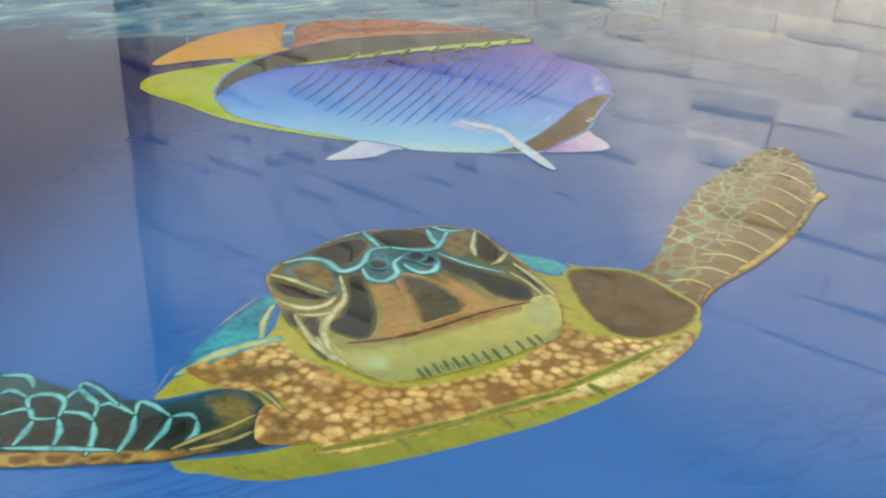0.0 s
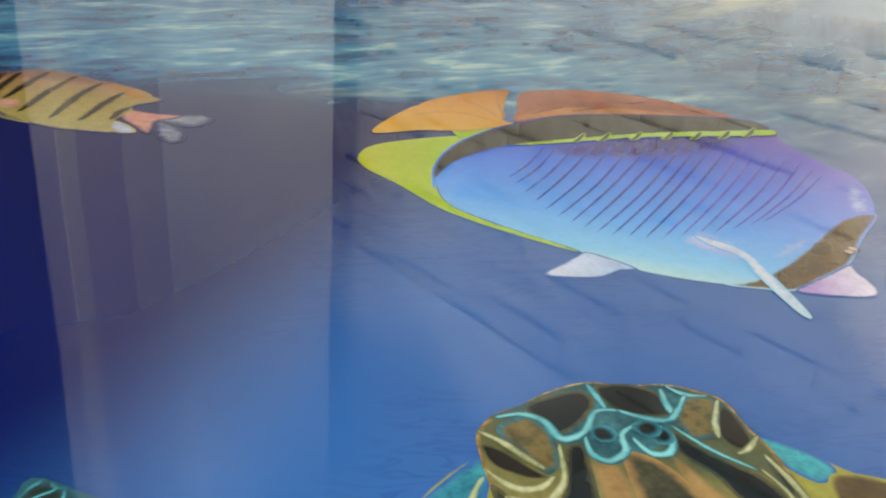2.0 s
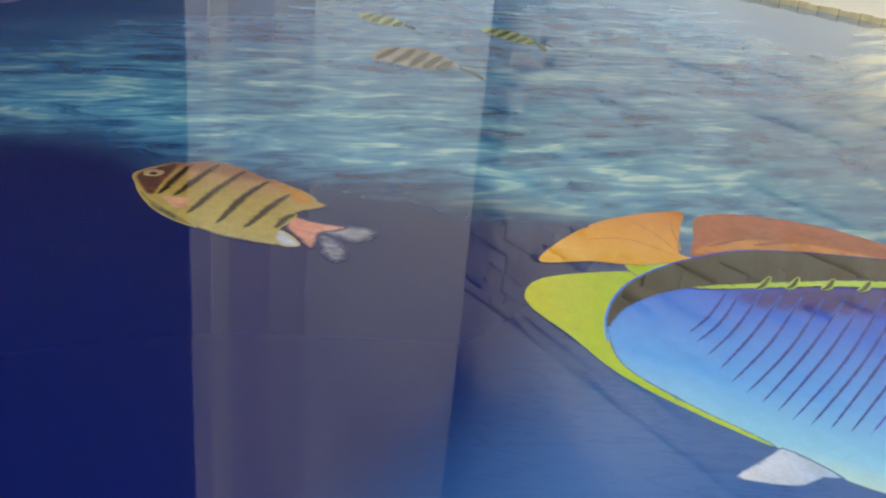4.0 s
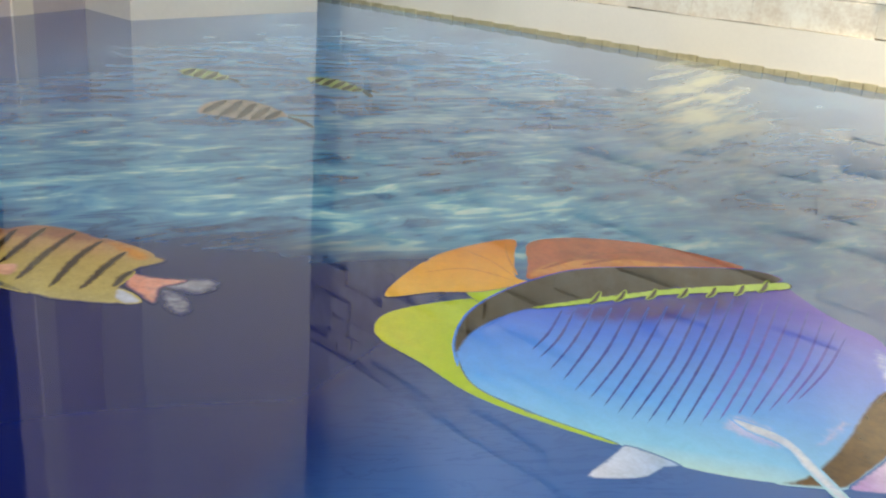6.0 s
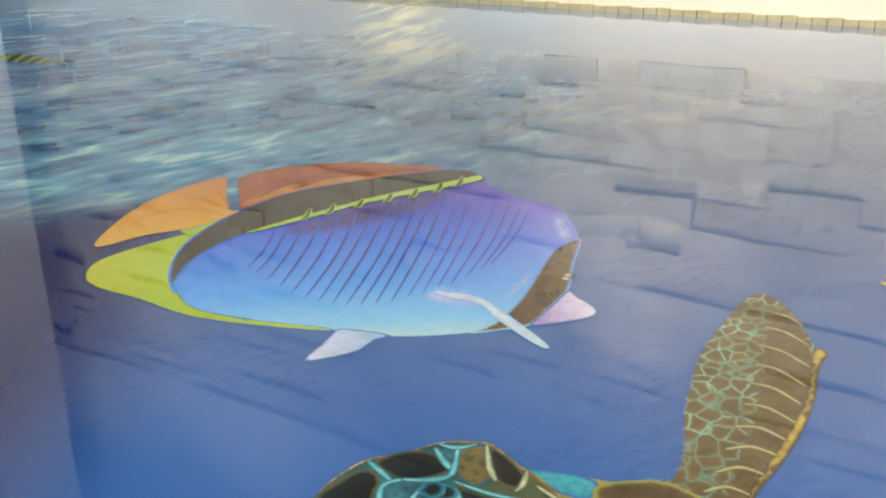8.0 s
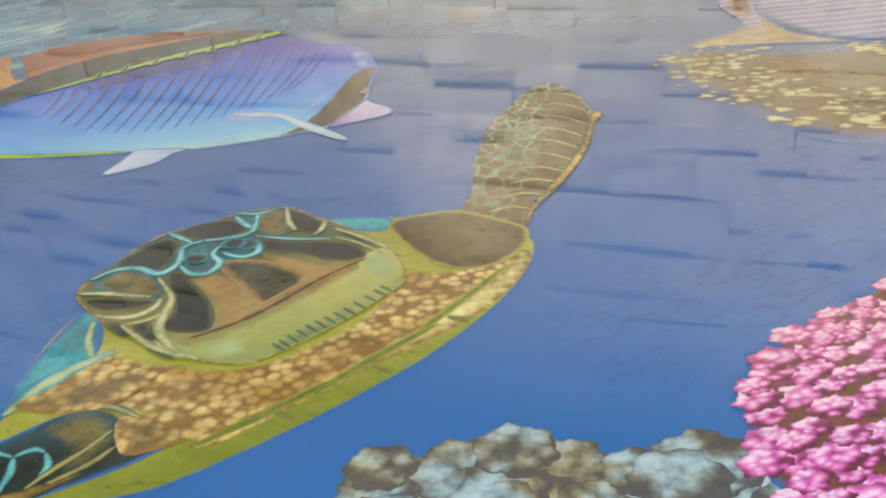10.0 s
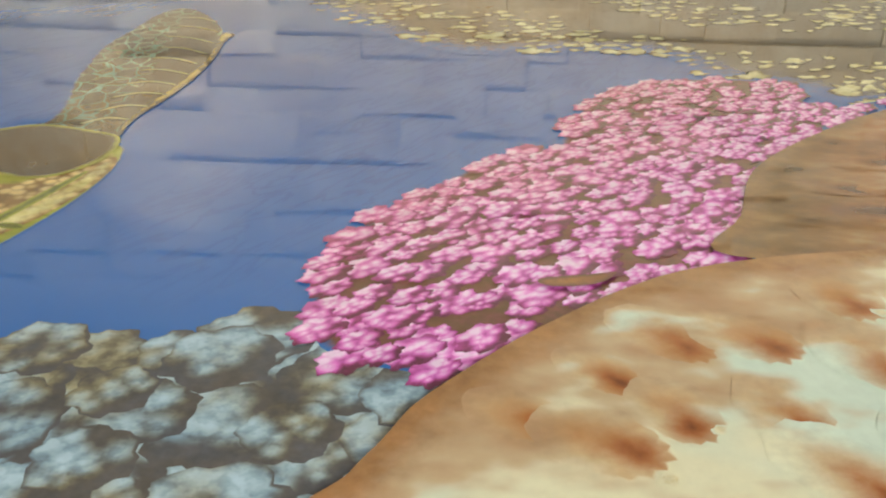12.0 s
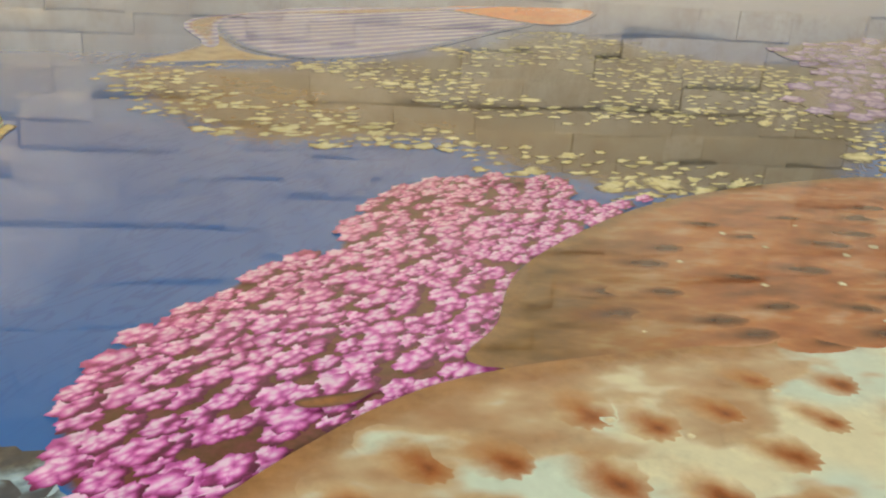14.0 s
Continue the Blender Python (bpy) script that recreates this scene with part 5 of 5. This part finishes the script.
def far_print():
    root = motif("printed_lilac_shape", "printed lilac and orange swimmer on glossy floor")

    def lines(n):
        f = n.math("SINE", n.math("MULTIPLY", n.math("ADD", n.along(-0.5, 0.86), n.math("MULTIPLY", n.noise(5, 2.0), 0.04)), 150.0))
        return mottled(n, n.mix(n.step(f, -0.2, 0.9), lin(150, 140, 190), lin(196, 196, 214)), 0.2)

    part("front", sheet([(0.352, 1.974), (0.447, 2.172), (0.457, 2.534), (0.533, 2.155), (0.641, 2.052), (0.521, 2.012)], 1, feather=0.03), inked("print_sand", flat(lin(206, 178, 120), lin(150, 112, 66), 8)), root)
    part("body", sheet([(0.46, 2.493), (0.508, 2.211), (0.641, 2.068), (0.84, 2.143), (1.116, 2.47), (1.243, 2.651), (1.034, 2.814), (0.672, 2.746)], 2, feather=0.05), inked("print_lilac_lines", lines), root)
    part("back", sheet([(0.455, 2.199), (0.457, 2.534), (1.214, 2.929), (0.87, 2.691), (0.502, 2.522), (0.49, 2.169)], 3, feather=0.03), inked("print_ochre", flat(lin(150, 106, 56), lin(186, 136, 70), 8), lines), root)
    part("fin", sheet([(1.043, 2.871), (1.492, 2.964), (1.383, 2.691), (1.238, 2.631)], 3, feather=0.02), inked("print_bright_orange", flat(lin(236, 124, 52), lin(226, 150, 74), 8)), root)
    patch = motif("printed_lilac_coral", "printed lilac coral patch beside the flecked bed")
    part("patch", sheet([(1.796, 2.4), (2.245, 2.624), (1.649, 1.737), (1.545, 1.868), (1.774, 2.163)], 3, feather=0.15), inked("print_lilac", flat(lin(186, 162, 210), lin(140, 120, 160), 9), flat(lin(122, 106, 66), lin(96, 84, 52), 9), 0.9), patch)
    n = resin("print_lilac_floret")
    ink = n.colour(mottled(n, n.ramp(n.soft, (0.0, lin(110, 92, 110)), (0.4, lin(160, 134, 180)), (0.95, lin(208, 190, 224))), 0.3))
    rng = random.Random(9)
    for x, y in scatter(smooth([(1.796, 2.4), (2.245, 2.624), (1.649, 1.737), (1.545, 1.868), (1.774, 2.163)], 4), 0.05, 600, rng):
        part("floret", tuft(x, y, rng.uniform(0.03, 0.05), 4, rng), ink, patch)


butterfly_print()
turtle_print()
striped_print()
GREY, MOSS = flat(lin(176, 164, 150), lin(140, 132, 126), 12), flat(lin(170, 186, 116), lin(140, 160, 104), 12)
UMBER_BAR, MOSS_BAR = flat(lin(36, 28, 24), lin(52, 40, 34), 20), flat(lin(34, 46, 16), lin(48, 60, 26), 20)
small_print([(-2.444, 1.825), (-2.531, 1.911), (-2.554, 2.019), (-2.508, 2.078), (-2.404, 2.09), (-2.276, 2.072), (-2.203, 2.045), (-2.203, 1.993), (-2.185, 1.92), (-2.227, 1.867), (-2.305, 1.825), (-2.358, 1.788)], ([(-2.244, 2.051), (-2.213, 2.084), (-2.187, 2.145)], [(-2.213, 2.03), (-2.145, 2.037), (-2.037, 2.013)]), GREY, UMBER_BAR, ([(-2.534, 1.99), (-2.447, 1.896), (-2.364, 1.814)], [(-2.508, 2.035), (-2.399, 1.939), (-2.306, 1.84)], [(-2.455, 2.063), (-2.35, 1.965), (-2.247, 1.869)], [(-2.381, 2.069), (-2.289, 1.975), (-2.216, 1.903)], [(-2.304, 2.062), (-2.245, 1.995), (-2.2, 1.946)]), 0.042, "printed grey swimmer with dark bars")
small_print([(-2.862, 2.534), (-2.882, 2.594), (-2.827, 2.638), (-2.736, 2.656), (-2.608, 2.629), (-2.518, 2.6), (-2.523, 2.536), (-2.585, 2.503), (-2.68, 2.492), (-2.771, 2.495)], ([(-2.548, 2.601), (-2.502, 2.603), (-2.475, 2.626)], [(-2.537, 2.593), (-2.468, 2.56), (-2.403, 2.525)]), MOSS, MOSS_BAR, ([(-2.837, 2.617), (-2.778, 2.542), (-2.74, 2.494)], [(-2.792, 2.641), (-2.723, 2.557), (-2.675, 2.502)], [(-2.738, 2.651), (-2.66, 2.56), (-2.615, 2.501)], [(-2.653, 2.632), (-2.608, 2.571), (-2.565, 2.512)], [(-2.571, 2.613), (-2.549, 2.569), (-2.527, 2.53)]), 0.036, "printed moss green swimmer with dark bars")
small_print([(-3.151, 2.116), (-3.217, 2.183), (-3.204, 2.244), (-3.105, 2.276), (-2.97, 2.256), (-2.896, 2.222), (-2.909, 2.166), (-2.961, 2.125), (-3.048, 2.102)], ([(-2.948, 2.238), (-2.904, 2.234), (-2.848, 2.227)],), MOSS, MOSS_BAR, ([(-3.195, 2.227), (-3.126, 2.166), (-3.057, 2.114)], [(-3.15, 2.252), (-3.071, 2.18), (-2.993, 2.119)], [(-3.092, 2.269), (-3.002, 2.194), (-2.939, 2.138)], [(-3.0, 2.258), (-2.948, 2.209), (-2.908, 2.168)]), 0.036, "printed moss green swimmer with dark bars")
bed_print()
lump_print()
coral_print()
sponge_print()
far_print()



# ---- stones of the cladding, last ----
def stone_mesh(seed):
    """A unit stone: a rough chamfered slab, its face turned to -y."""
    rng = random.Random(seed)
    bm = bmesh.new()
    bmesh.ops.create_cube(bm, size=1)
    for v in bm.verts:
        v.co.y = v.co.y + 0.5
    bmesh.ops.bevel(bm, geom=[e for e in bm.edges if all(v.co.y < 0.5 for v in e.verts)], offset=0.05, segments=1, affect="EDGES")
    for v in bm.verts:
        if abs(v.co.x) < 0.4999:
            v.co.x = math.copysign(0.49, v.co.x)
        v.co.x += rng.uniform(-0.004, 0.004)
        v.co.z += rng.uniform(-0.03, 0.03)
        if v.co.y < 0.5:
            v.co.y += rng.uniform(-0.06, 0.06)
    me = bpy.data.meshes.new("stone")
    bm.to_mesh(me)
    bm.free()
    me.materials.append(M["stone"])
    return me


def cladding():
    rng = random.Random(11)
    kinds = [stone_mesh(s) for s in range(8)]
    far = bmesh.new()
    z, row = PLINTH + 0.002, 0
    while z < STONE_TOP - 0.02:
        h = min(rng.choice((0.11, 0.13, 0.15, 0.17)), STONE_TOP - z)
        x = -6.9 + rng.uniform(0, 0.3)
        while x < ROOM_E - 0.1:
            w = rng.choice((0.24, 0.32, 0.38, 0.46, 0.56))
            depth = rng.choice((0.03, 0.036, 0.04, 0.046, 0.056, 0.068))
            gap = rng.choice((0.002, 0.003, 0.005, 0.009))
            me = kinds[rng.randrange(8)]
            m = Matrix.Translation((x + w / 2, WALL_Y + 0.047 - depth, z + h / 2)) @ Euler((rng.uniform(-0.02, 0.06), 0, rng.uniform(-0.012, 0.012))).to_matrix().to_4x4() @ Matrix.Diagonal((w - 0.001, depth, h - gap, 1))
            if -2.9 < x < 2.6 and z < 2.45:
                ob = new("stone", me)
                ob.parent = wall_north
                ob.matrix_basis = m
            else:
                part_me = me.copy()
                part_me.transform(m)
                far.from_mesh(part_me)
                bpy.data.meshes.remove(part_me)
            x += w
        z += h
        row += 1
    tagged(part("stones_beyond", far, M["stone"], wall_north), kind="stuff")


cladding()
